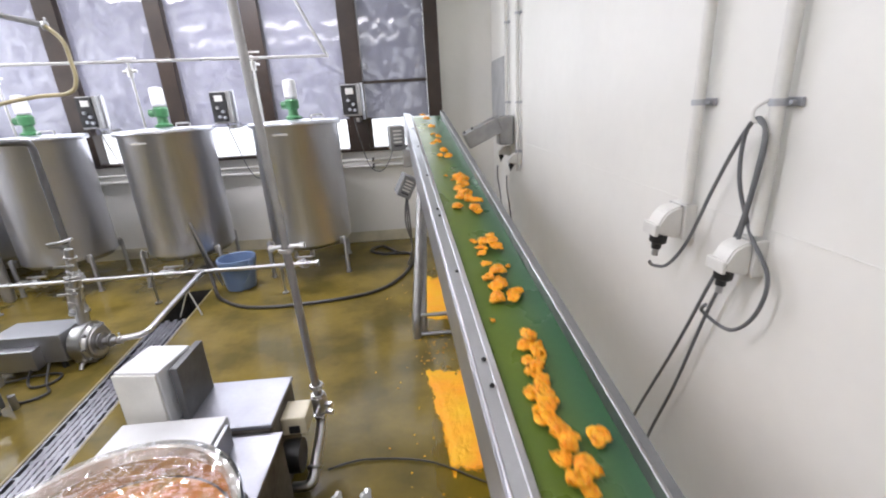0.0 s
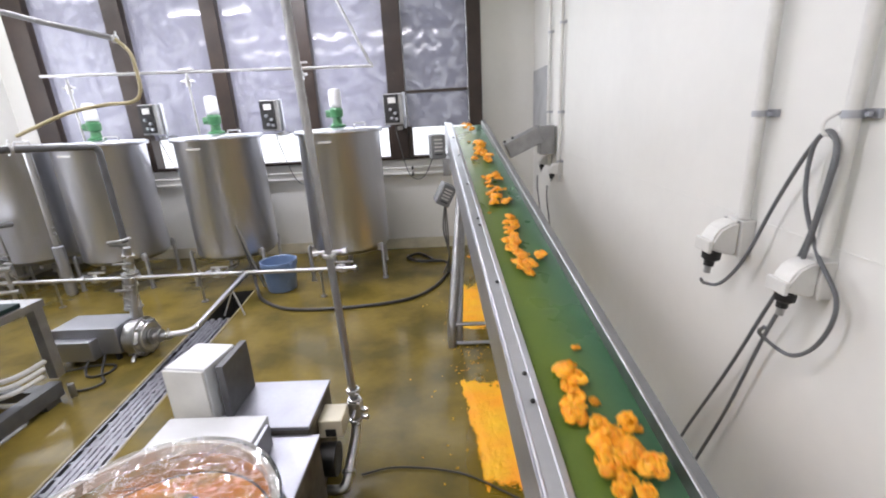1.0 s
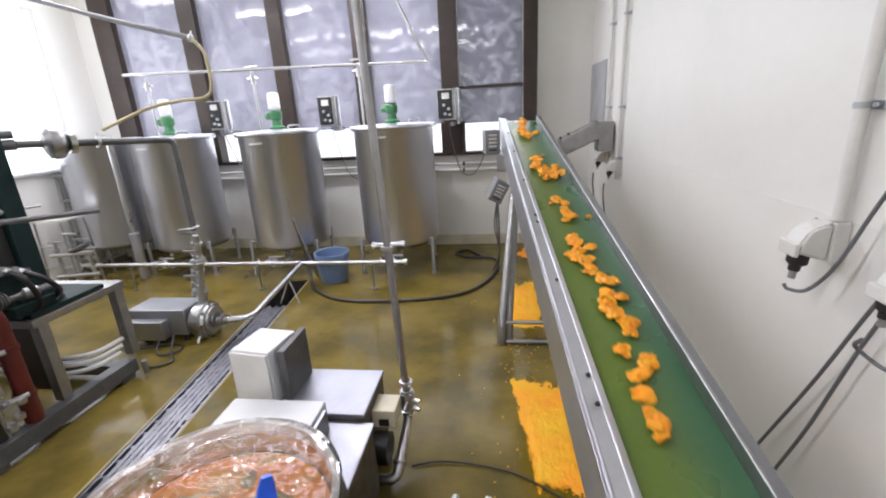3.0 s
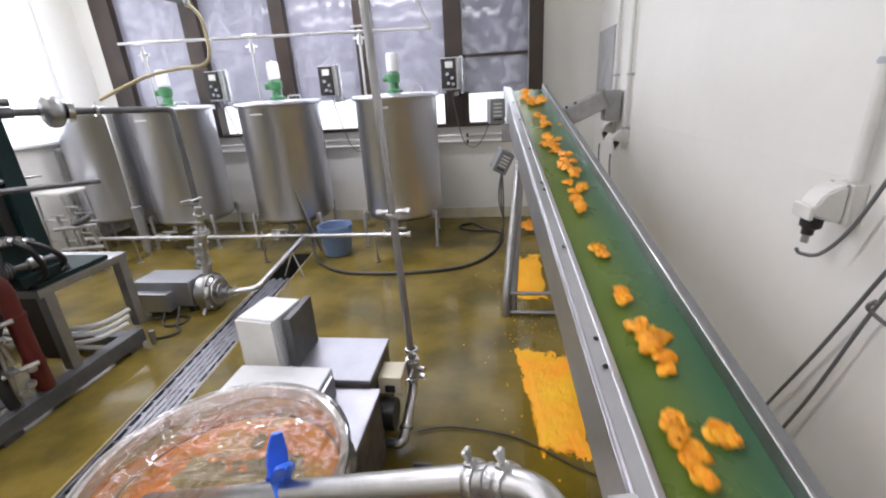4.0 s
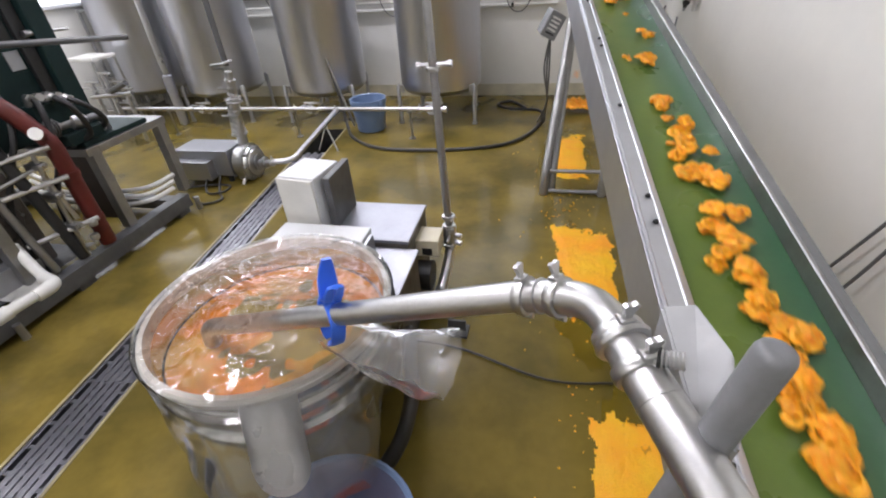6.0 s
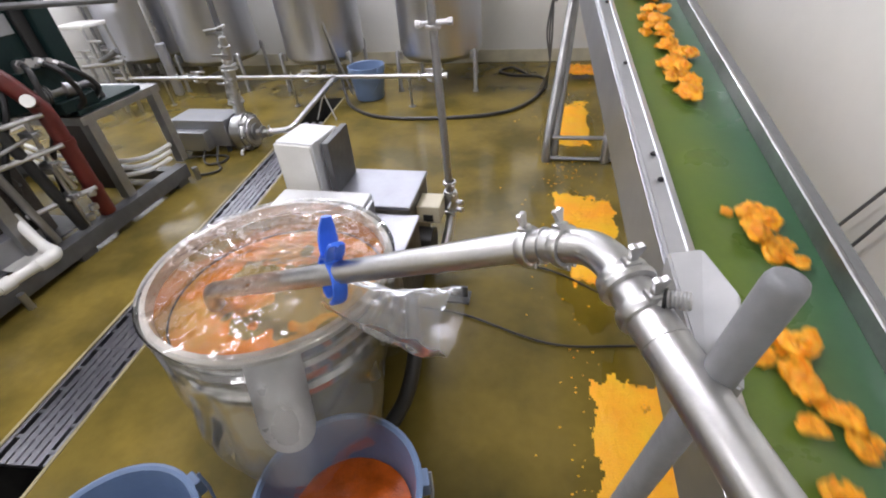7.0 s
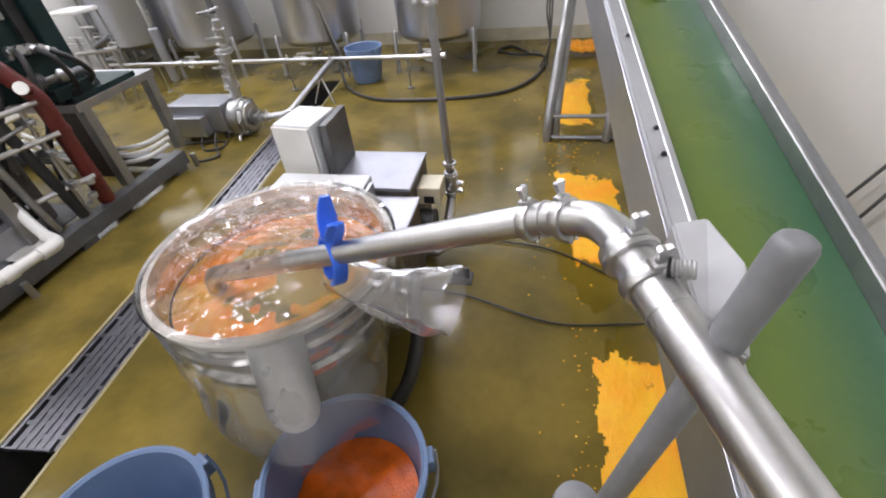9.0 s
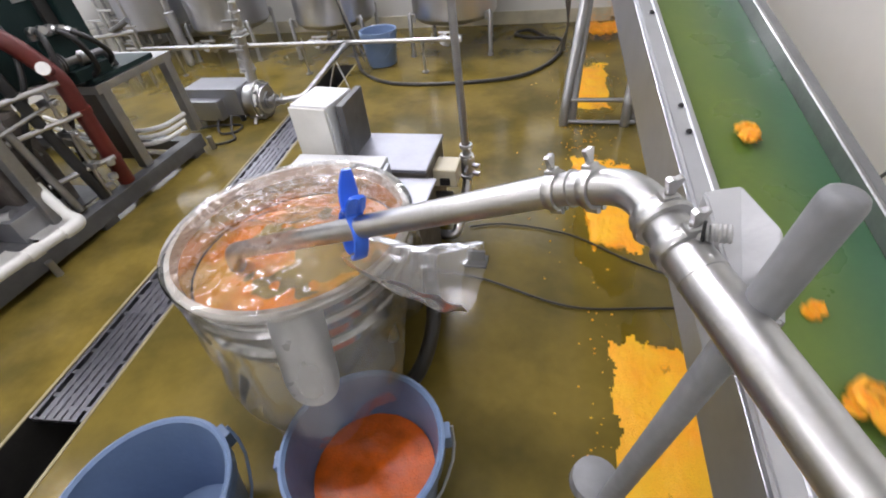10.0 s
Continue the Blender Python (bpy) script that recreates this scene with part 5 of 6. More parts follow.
def green_machine():
    t = thing("green_machine", "tall dark green painted machine body with flanged pipes", "machine", pose(-3.95, -3.4, 0.646))
    T = pose(3.95, 3.4, -0.646)
    part("front_plate", box(B(), (-4.40, -3.24, 0.66), (-3.68, -3.13, 1.62), 0.01, T), TEAL, t)
    part("body", box(B(), (-4.36, -4.6, 0.70), (-3.74, -3.24, 1.55), 0.015, T), TEAL, t)
    part("side_strip", box(B(), (-3.74, -3.31, 0.72), (-3.715, -3.245, 1.50), 0.004, T), BLACK, t)
    part("base_flange", box(B(), (-4.38, -3.40, 0.648), (-3.53, -2.95, 0.675), 0.004, T), TEAL, t)
    part("rating_plate", box(B(), (-3.742, -3.40, 1.05), (-3.734, -3.325, 1.14), 0.002, T), SHEET, t)
    part("inspection_opening", box(B(), (-3.742, -3.44, 1.18), (-3.736, -3.32, 1.30), 0.004, T), BLACK, t, "black inspection opening")
    part("clamp_lever", sweep(B(), [T @ Vector(p) for p in ((-3.70, -3.28, 1.205), (-3.70, -3.22, 1.205), (-3.70, -3.20, 1.205), (-3.71, -3.02, 1.195))], [0.016, 0.016, 0.009, 0.007], 10), STEEL_D, t, smooth=True)
    g = part("gear_motor", sweep(B(), [T @ Vector(p) for p in ((-3.60, -3.54, 0.79), (-3.60, -3.52, 0.79), (-3.60, -3.46, 0.785), (-3.60, -3.44, 0.785), (-3.60, -3.38, 0.78), (-3.60, -3.37, 0.78), (-3.60, -3.30, 0.77), (-3.60, -3.27, 0.76))], [0.02, 0.05, 0.05, 0.032, 0.032, 0.046, 0.046, 0.02], 20), STEEL_D, t, smooth=True)
    for k in range(4):
        part("cooling_fin", sweep(B(), [T @ Vector((-3.60, -3.515 + 0.015 * k, 0.788)), T @ Vector((-3.60, -3.51 + 0.015 * k, 0.788))], 0.056, 20), FRAME, g, smooth=True)
    part("motor_foot", box(B(), (-3.66, -3.46, 0.676), (-3.54, -3.24, 0.735), 0.004, T), TEAL, t)
    for z, r in ((1.60, 0.022), (1.545, 0.03)):
        part("top_pipe", sweep(B(), [T @ Vector((-4.4, -4.0, z)), T @ Vector((-3.70, -3.05, z))], r, 12), FRAME, t, smooth=True)
    part("side_pipe", sweep(B(), [T @ Vector((-3.60, -3.8, 1.22)), T @ Vector((-3.52, -2.85, 1.12))], 0.016, 10), FRAME, t, smooth=True)
    part("low_pipe", sweep(B(), bent([T @ Vector((-3.60, -3.28, 0.765)), T @ Vector((-3.60, -3.18, 0.765)), T @ Vector((-3.60, -3.16, 0.66))], 0.06), 0.02, 12), FRAME, t, smooth=True)
    for k in range(5):
        y = -4.1 + 0.16 * k
        part("tie_bolt", sweep(B(), [T @ Vector((-3.745, y, 1.44)), T @ Vector((-3.70, y, 1.44))], 0.014, 10), FRAME, t, smooth=True)


green_machine()


def hydraulic_fittings():
    t = thing("manifold_block", "dark green valve block with bright hydraulic fittings", "valve block", pose(-3.60, -3.42, 0.736))
    part("block", box(B(), (-0.05, -0.11, 0.06), (0.03, 0.13, 0.17), 0.006), TEAL, t)
    part("plinth", box(B(), (-0.04, -0.03, 0.0), (0.02, 0.10, 0.062), 0.004), TEAL, t)
    for y, z in ((-0.09, 0.185), (-0.045, 0.18), (0.0, 0.175), (0.05, 0.16), (0.10, 0.13)):
        elbow = part("elbow_fitting", sweep(B(), bent([(0.0, y, z - 0.03), (0.0, y, z + 0.03), (0.055, y - 0.02, z + 0.03)], 0.02), 0.016, 12), STEEL_D, t, smooth=True)
        part("hex_nut", sweep(B(), [(0.045, y - 0.016, z + 0.03), (0.066, y - 0.024, z + 0.03)], 0.022, 6), PIPE, elbow)
    rows = (((-3.53, -3.53, 0.95), (-3.47, -3.56, 0.90), (-3.47, -3.60, 0.70), (-3.56, -3.66, 0.45), (-3.60, -3.68, 0.15)),
            ((-3.53, -3.44, 0.94), (-3.46, -3.42, 0.88), (-3.50, -3.36, 0.72), (-3.62, -3.40, 0.66)),
            ((-3.53, -3.38, 0.92), (-3.47, -3.33, 0.86), (-3.50, -3.24, 0.76), (-3.60, -3.20, 0.69)),
            ((-3.70, -3.62, 1.02), (-3.60, -3.62, 0.98), (-3.55, -3.70, 0.80), (-3.62, -3.84, 0.50), (-3.66, -3.86, 0.15)))
    for row in rows:
        h = thing("hydraulic_hose", "black rubber hydraulic hose with bright ends", "hose", pose(*row[0]), "hydraulic hoses")
        pts = [p - Vector(row[0]) for p in curve(row, 8)]
        part("rubber", sweep(B(), pts, 0.014, 10), BLACK, h, smooth=True)
        for p, q in ((pts[0], pts[2]), (pts[-1], pts[-3])):
            part("ferrule", sweep(B(), [p, q], 0.018, 12), PIPE, h, smooth=True)
    g = thing("gear_housing", "grimy grey-brown gear housing standing in the skid", "gearbox", pose(-3.86, -3.86, 0.135))
    part("case", box(B(), (-0.17, -0.15, 0.0), (0.17, 0.13, 0.52), 0.02), GRIME_SHADE, g)
    part("cap", lathe(B(), [(0.15, 0.521), (0.155, 0.55), (0.13, 0.585), (0, 0.595)], 28), GRIME_SHADE, g, smooth=True)
    part("side_cover", lathe(B(), [(0, 0.022), (0.085, 0.02), (0.10, 0.0)], 28, pose(0.171, -0.01, 0.30, 0, 90)), GRIME_SHADE, g, smooth=True)
    for k in range(6):
        a = k * math.pi / 3
        part("bolt", sweep(B(), [(0.171, -0.01 + 0.088 * math.cos(a), 0.30 + 0.088 * math.sin(a)), (0.194, -0.01 + 0.088 * math.cos(a), 0.30 + 0.088 * math.sin(a))], 0.009, 6), STEEL_D, g)
    c = thing("cylinder_rod", "bright chromed rod between two clamps on the skid", "rod", pose(-3.50, -3.70, 0.135))
    part("rod", sweep(B(), [(-0.02, 0.0, 0.0), (0.0, 0.01, 0.62)], 0.011, 12), PIPE, c, smooth=True)
    for z in (0.18, 0.36, 0.52):
        part("clamp", box(B(), (-0.06, -0.02, z), (0.03, 0.03, z + 0.03), 0.005), STEEL_D, c)
        part("clamp_bolt", sweep(B(), [(0.03, 0.005, z + 0.015), (0.05, 0.005, z + 0.015)], 0.008, 6), PIPE, c)
    f = thing("frame_column", "square grey steel column with cross rods on the skid", "column", pose(-3.60, -3.97, 0.135))
    part("column", box(B(), (-0.03, -0.03, 0), (0.03, 0.03, 0.80), 0.004), STEEL_D, f)
    for z in (0.50,):
        part("cross_rod", sweep(B(), [(0.035, -0.10, z - 0.03), (0.09, 0.30, z + 0.03)], 0.009, 10), STEEL_D, f, smooth=True)
    for y, z, w in ((-4.02, 0.0, 0.20), (-4.30, 0.0, 0.16)):
        p = thing("folded_sheet", "pale folded plastic sheet lying on the skid deck", "plastic sheet", pose(-3.56, y, 0.136 + z), "loose sheets")
        bm = B()
        grid(bm, 10, 10, lambda u, v: ((u - 0.5) * 0.16, (v - 0.5) * w, 0.012 + 0.02 * abs(noise.noise((u * 3 + y, v * 3, 2))) + 0.03 * max(0, v - 0.7)))
        bmesh.ops.solidify(bm, geom=bm.faces[:], thickness=0.003)
        part("sheet", bm, WHITE, p, smooth=True)


hydraulic_fittings()


def skid_pipes():
    r = thing("red_pipe", "dark red painted pipe running down into the skid", "pipe", pose(-3.5, -3.6, 0.15))
    T = lambda p: Vector(p) - Vector((-3.5, -3.6, 0.15))
    part("pipe", sweep(B(), [T(p) for p in bent([(-4.0, -3.95, 1.45), (-3.53, -3.66, 0.93), (-3.47, -3.60, 0.76), (-3.53, -3.555, 0.14)], 0.05)], 0.042, 18), RED, r, smooth=True)
    part("stub", sweep(B(), [T((-3.47, -3.62, 0.80)), T((-3.42, -3.68, 0.83))], 0.026, 14), RED, r, smooth=True)
    part("stub_ring", sweep(B(), [T((-3.423, -3.676, 0.827)), T((-3.418, -3.682, 0.831))], 0.03, 14), WHITE, r, smooth=True)
    for z, y in ((0.60, -3.588), (0.32, -3.57)):
        part("collar", sweep(B(), [T((-3.487 - (0.6 - z) * 0.1, y, z)), T((-3.489 - (0.6 - z) * 0.1, y, z - 0.03))], 0.05, 18), RED, r, smooth=True)
    k = thing("black_pipe", "black pipe with bright fittings standing in the skid", "pipe", pose(-3.5, -3.75, 0.15))
    T2 = lambda p: Vector(p) - Vector((-3.5, -3.75, 0.15))
    part("pipe", sweep(B(), [T2(p) for p in ((-3.56, -3.80, 0.86), (-3.53, -3.72, 0.14))], 0.028, 14), BLACK, k, smooth=True)
    part("pipe", sweep(B(), [T2(p) for p in ((-3.60, -3.92, 0.86), (-3.56, -3.86, 0.14))], 0.02, 14), STEEL_D, k, smooth=True)
    part("pipe", sweep(B(), [T2(p) for p in ((-3.50, -3.70, 0.62), (-3.49, -3.67, 0.36))], 0.012, 10), PIPE, k, smooth=True)
    for z, y in ((0.72, -3.78), (0.56, -3.77), (0.30, -3.74)):
        part("fitting", sweep(B(), [T2((-3.62, y - 0.14, z)), T2((-3.44, y + 0.14, z + 0.03))], 0.013, 10), PIPE, k, smooth=True)
    for p in ((-3.46, -3.63, 0.31), (-3.46, -3.66, 0.24), (-3.47, -3.70, 0.20)):
        part("valve", lathe(B(), [(0, -0.02), (0.02, -0.015), (0.024, 0), (0.02, 0.015), (0, 0.02)], 12, Matrix.Translation(T2(p))), PIPE, k, smooth=True)
    w = thing("white_pipe", "white plastic drain pipe with elbow lying on the skid", "pipe", pose(-3.4, -4.15, 0.135))
    T3 = lambda p: Vector(p) - Vector((-3.4, -4.15, 0.135))
    part("pipe", sweep(B(), [T3(p) for p in bent([(-3.62, -3.93, 0.34), (-3.50, -3.97, 0.22), (-3.36, -4.02, 0.20), (-3.40, -4.35, 0.20), (-3.45, -5.0, 0.20)], 0.05)], 0.026, 14), WHITE, w, smooth=True)
    part("elbow", sweep(B(), [T3(p) for p in bent([(-3.45, -3.99, 0.205), (-3.355, -4.015, 0.20), (-3.365, -4.11, 0.20)], 0.04)], 0.033, 14), WHITE, w, smooth=True)
    part("collar", sweep(B(), [T3((-3.385, -4.22, 0.20)), T3((-3.39, -4.28, 0.20))], 0.033, 14), WHITE, w, smooth=True)
    v = thing("steel_vessel", "grey steel pump housing standing on the skid deck", "pump", pose(-3.95, -4.2, 0.135))
    part("housing", lathe(B(), [(0, 0), (0.17, 0), (0.18, 0.02), (0.18, 0.36), (0.16, 0.40), (0.06, 0.42), (0, 0.42)], 28), STEEL_D, v, smooth=True)
    part("flange", lathe(B(), [(0.18, 0.18), (0.20, 0.18), (0.20, 0.21), (0.18, 0.21)], 28), STEEL_D, v, smooth=True)
    part("nozzle", sweep(B(), [(0.15, 0.05, 0.12), (0.30, 0.12, 0.12)], 0.04, 16), STEEL_D, v, smooth=True)
    b = thing("junction_box", "pale sheet-steel junction box on the skid deck", "electrical box", pose(-3.68, -4.05, 0.135))
    part("case", box(B(), (-0.11, -0.09, 0), (0.07, 0.09, 0.12), 0.005), SHEET, b)
    part("lid", box(B(), (-0.115, -0.095, 0.12), (0.075, 0.095, 0.13), 0.003), SHEET, b)


skid_pipes()


def stool():
    t = thing("work_stool", "light metal stool with white seat behind the machines", "stool", pose(-5.62, -1.30, 0))
    part("seat", box(B(), (-0.17, -0.15, 0.73), (0.17, 0.15, 0.765), 0.01), WHITE, t)
    for x in (-0.15, 0.15):
        for y in (-0.13, 0.13):
            part("leg", sweep(B(), [(x * 1.15, y * 1.15, 0), (x, y, 0.73)], 0.012, 10), PIPE, t, smooth=True)
    for z in (0.25, 0.48):
        for y in (-0.14, 0.14):
            part("rung", sweep(B(), [(-0.16, y, z), (0.16, y, z)], 0.009, 8), PIPE, t, smooth=True)
    r = thing("pipe_rack", "steel stand with loose fittings near the side window", "rack", pose(-5.75, -0.75, 0))
    for x in (-0.2, 0.2):
        for y in (-0.15, 0.15):
            part("post", sweep(B(), [(x, y, 0), (x, y, 1.15)], 0.014, 10), STEEL_D, r, smooth=True)
    for z in (0.45, 0.85, 1.12):
        part("shelf", box(B(), (-0.22, -0.17, z), (0.22, 0.17, z + 0.02), 0.003), STEEL_D, r)


stool()


def standpipe():
    t = thing("standpipe", "bright steel standpipe beside the far tank", "pipe", pose(-4.965, -1.12, 0))
    part("tube", sweep(B(), [(0, 0, 0.0), (0, 0, 1.46)], 0.030, 18), PIPE, t, smooth=True)
    part("top_flange", lathe(B(), [(0, 1.46), (0.045, 1.46), (0.045, 1.475), (0, 1.478)], 18), PIPE, t, smooth=True)
    part("lower_sleeve", lathe(B(), [(0.03, 0.02), (0.05, 0.02), (0.05, 0.52), (0.03, 0.53)], 18), SHEET, t, smooth=True)
    v = thing("valve_manifold", "cluster of bright steel valves and pipes on a stand", "valve", pose(-5.2, -1.62, 0))
    for x, h in ((-0.18, 0.58), (0.0, 0.66), (0.17, 0.52)):
        part("upright", sweep(B(), [(x, 0, 0), (x, 0, h)], 0.018, 12), PIPE, v, smooth=True)
        pipe_clamp((x, 0, h * 0.6), (0, 0, 1), 0.018, v)
        pipe_clamp((x, 0, h * 0.85), (0, 0, 1), 0.018, v)
        part("valve_lever", box(B(), (x - 0.02, -0.05, h), (x + 0.14, -0.03, h + 0.016), 0.005), PIPE, v)
    for z in (0.22, 0.44):
        part("cross_pipe", sweep(B(), [(-0.24, -0.02, z), (0.26, -0.02, z + 0.04)], 0.02, 12), PIPE, v, smooth=True)
    part("outlet", sweep(B(), bent([(0.0, -0.02, 0.50), (0.12, -0.10, 0.52), (0.34, -0.12, 0.60)], 0.04), 0.024, 12), FRAME, v, smooth=True)


standpipe()


def mixing_stick():
    tagged(part("stirring_rod", sweep(B(), [(-2.93, -1.17, 0.02), (-3.10, -1.17, 0.66)], [0.011, 0.013], 10), STEEL_D, None, smooth=True), "thin steel rod leaning beside the blue bucket", "rod")


# ---- spilled pulp ----
def spill(name, corners, seed, h=0.014, material=None, label="bright orange fruit pulp spilled on the wet floor"):
    """A low mound of pulp with a ragged edge inside four corners."""
    bm = B()
    p00, p10, p11, p01 = (Vector((*c, 0)) for c in corners)
    nx, ny = 60, 110
    vs = {}

    def height(u, v, p):
        e = min(u, 1 - u, v, 1 - v) * 4.2
        n = noise.noise((p.x * 6, p.y * 6, seed)) * 0.75 + noise.noise((p.x * 17, p.y * 17, seed + 3)) * 0.4 + noise.noise((p.x * 55, p.y * 55, seed)) * 0.25 + noise.noise((p.x * 120, p.y * 120, seed)) * 0.25
        return min(e, 1) + n * 0.62 - 0.42
    for i in range(nx + 1):
        for j in range(ny + 1):
            u, v = i / nx, j / ny
            p = p00.lerp(p10, u).lerp(p01.lerp(p11, u), v)
            k = height(u, v, p)
            vs[i, j] = (p, k)
    made = {}

    def vert(i, j):
        if (i, j) not in made:
            p, k = vs[i, j]
            made[i, j] = bm.verts.new((p.x, p.y, max(0.0015, h * min(1, max(k, 0.05) * 1.3) * (0.85 + 0.12 * noise.noise((p.x * 28, p.y * 28, 1)) + 0.12 * noise.noise((p.x * 90, p.y * 90, 1))))))
        return made[i, j]
    for i in range(nx):
        for j in range(ny):
            if max(vs[i + a, j + b][1] for a in (0, 1) for b in (0, 1)) > 0 and sum(vs[i + a, j + b][1] > -0.05 for a in (0, 1) for b in (0, 1)) >= 3:
                bm.faces.new((vert(i, j), vert(i + 1, j), vert(i + 1, j + 1), vert(i, j + 1)))
    ob = part("pulp_spill", bm, material or SPILL, None, smooth=True)
    tagged(ob, label, "pulp spill", "spills under the conveyor")


spill("a", ((-1.07, -2.32), (-0.70, -2.32), (-0.68, -1.24), (-1.0, -1.24)), 1)
spill("b", ((-0.90, -3.78), (-0.66, -3.82), (-0.62, -2.84), (-1.03, -2.84)), 2)
spill("c", ((-0.90, -5.25), (-0.45, -5.25), (-0.50, -4.14), (-0.88, -4.14)), 3)


def juice_puddle(cx, cy, rx, ry, seed):
    """Thin juice that has run out round a spill."""
    bm = B()

    def f(u, v):
        a = 2 * math.pi * v
        k = u * (1 + 0.32 * noise.noise((math.cos(a) * 1.6 + seed, math.sin(a) * 1.6, 1)) + 0.14 * noise.noise((math.cos(a) * 6 + seed, math.sin(a) * 6, 2)))
        return (cx + rx * k * math.cos(a), cy + ry * k * math.sin(a), 0.0022 - 0.0018 * u ** 3)
    grid(bm, 6, 90, f)
    bmesh.ops.remove_doubles(bm, verts=bm.verts, dist=0.0004)
    tagged(part("juice_puddle", bm, JUICEFILM, None, smooth=True), "thin yellow juice film round the spilled pulp", "puddle", "puddles under the conveyor")


for row in ((-0.87, -1.85, 0.20, 0.58, 1), (-0.82, -3.42, 0.16, 0.52, 4), (-0.70, -4.62, 0.15, 0.55, 8)):
    juice_puddle(*row)


def crumbs():
    bm = B()
    rnd = random.Random(5)
    for k in range(300):
        cx, cy, sx, sy = rnd.choice(((-0.9, -1.8, 0.22, 0.6), (-0.9, -3.3, 0.16, 0.5), (-0.86, -4.6, 0.08, 0.5), (-0.93, -2.6, 0.1, 0.25)))
        x, y = rnd.gauss(cx, sx * 0.7), rnd.gauss(cy, sy * 0.8)
        if x > -0.2 or y > -0.6:
            continue
        r = rnd.uniform(0.0015, 0.0055)
        bmesh.ops.create_icosphere(bm, subdivisions=1, radius=r, matrix=Matrix.Translation((x, y, r * 0.3)) @ Matrix.Diagonal((1.3, 1, 0.7, 1)))
    tagged(part("pulp_crumbs", bm, SPILL, None), "scattered orange pulp crumbs on the floor", "crumbs", kind="stuff")


crumbs()


# ---- orange peels on the belt ----
def peel_mesh(seed, kind):
    """A torn cup, curl or ring of orange peel, about 8 cm across, rind outside and pale inside."""
    rnd = random.Random(seed)
    bm = B()
    R = 1.0
    a0, a1 = {"cup": (0, 2 * math.pi), "curl": (0.3, 4.6), "ring": (0.2, 6.0), "chunk": (0, 2 * math.pi)}[kind]
    p0, p1 = {"cup": (0.12, 1.35), "curl": (0.55, 1.35), "ring": (0.8, 1.5), "chunk": (0.05, 1.7)}[kind]
    nu, nv = 26, 9

    def f(u, v):
        a, p = a0 + (a1 - a0) * u, p0 + (p1 - p0) * v
        tear = 1 + 0.26 * noise.noise((math.cos(a) * 1.7 + seed, math.sin(a) * 1.7, v * 1.6)) + 0.09 * noise.noise((math.cos(a) * 4, math.sin(a) * 4, v * 4 + seed))
        r = R * tear
        return Vector((r * math.sin(p) * math.cos(a), r * math.sin(p) * math.sin(a) * 0.86, r * (0.62 * math.cos(p) + 0.12 * noise.noise((a, v * 2, seed + 5)))))
    shells = []
    for k in (1.0, 0.82):
        shells.append([[bm.verts.new(f(a / nu, b / nv) * k - Vector((0, 0, 0.05 * (1 - k)))) for b in range(nv + 1)] for a in range(nu + 1)])
    o, q = shells
    for a in range(nu):
        for b in range(nv):
            bm.faces.new((o[a][b], o[a + 1][b], o[a + 1][b + 1], o[a][b + 1]))
            bm.faces.new((q[a][b], q[a][b + 1], q[a + 1][b + 1], q[a + 1][b]))
        bm.faces.new((o[a][0], q[a][0], q[a + 1][0], o[a + 1][0]))
        bm.faces.new((o[a][nv], o[a + 1][nv], q[a + 1][nv], q[a][nv]))
    for b in range(nv):
        bm.faces.new((o[0][b], o[0][b + 1], q[0][b + 1], q[0][b]))
        bm.faces.new((o[nu][b], q[nu][b], q[nu][b + 1], o[nu][b + 1]))
    lo = min(v.co.z for v in bm.verts)
    for v in bm.verts:
        v.co.z -= lo
    for f2 in bm.faces:
        f2.smooth = True
    me = bpy.data.meshes.new("orange_peel")
    bm.to_mesh(me)
    bm.free()
    me.materials.append(RIND)
    # ragged pulp inside
    bm = B()
    bmesh.ops.create_icosphere(bm, subdivisions=3, radius=0.78, matrix=Matrix.Translation((rnd.uniform(-0.3, 0.3), rnd.uniform(-0.3, 0.3), 0.12)) @ Matrix.Diagonal((1.25, 0.9, 0.30, 1)))
    for v in bm.verts:
        q = v.co * 2.6 + Vector((seed * 3, 0, 0))
        v.co += Vector((noise.noise(q), noise.noise(q + Vector((9, 0, 0))), noise.noise(q + Vector((0, 9, 0))))) * 0.50
        q = v.co * 7
        v.co += Vector((noise.noise(q), noise.noise(q + Vector((9, 0, 0))), noise.noise(q + Vector((0, 9, 0))))) * 0.20
        v.co.z = max(v.co.z, 0.0)
    for f2 in bm.faces:
        f2.smooth = True
    pulp = bpy.data.meshes.new("pulp")
    bm.to_mesh(pulp)
    bm.free()
    pulp.materials.append(PULP)
    # torn strips lying round the piece
    strips = []
    for k in range(3):
        bm = B()
        a, q = k * 2.09 + rnd.uniform(0, 1.5), rnd.uniform(0.55, 1.05)
        c, d = Vector((q * math.cos(a) * 0.9, q * math.sin(a) * 1.1, 0)), a + 1.57 + rnd.uniform(-0.6, 0.6)
        n, long, wide = 9, rnd.uniform(0.5, 0.85), rnd.uniform(0.24, 0.36)
        rows = []
        for i in range(n):
            u = i / (n - 1) * 2 - 1
            bend = d + u * 0.7
            w = wide * (1 - 0.6 * u * u) * rnd.uniform(0.88, 1.1)
            o = c + Vector((math.cos(bend), math.sin(bend), 0)) * long * u
            side = Vector((-math.sin(bend), math.cos(bend), 0)) * w
            h = 0.24 + 0.14 * noise.noise((u * 2, k, seed)) + 0.1 * u * u
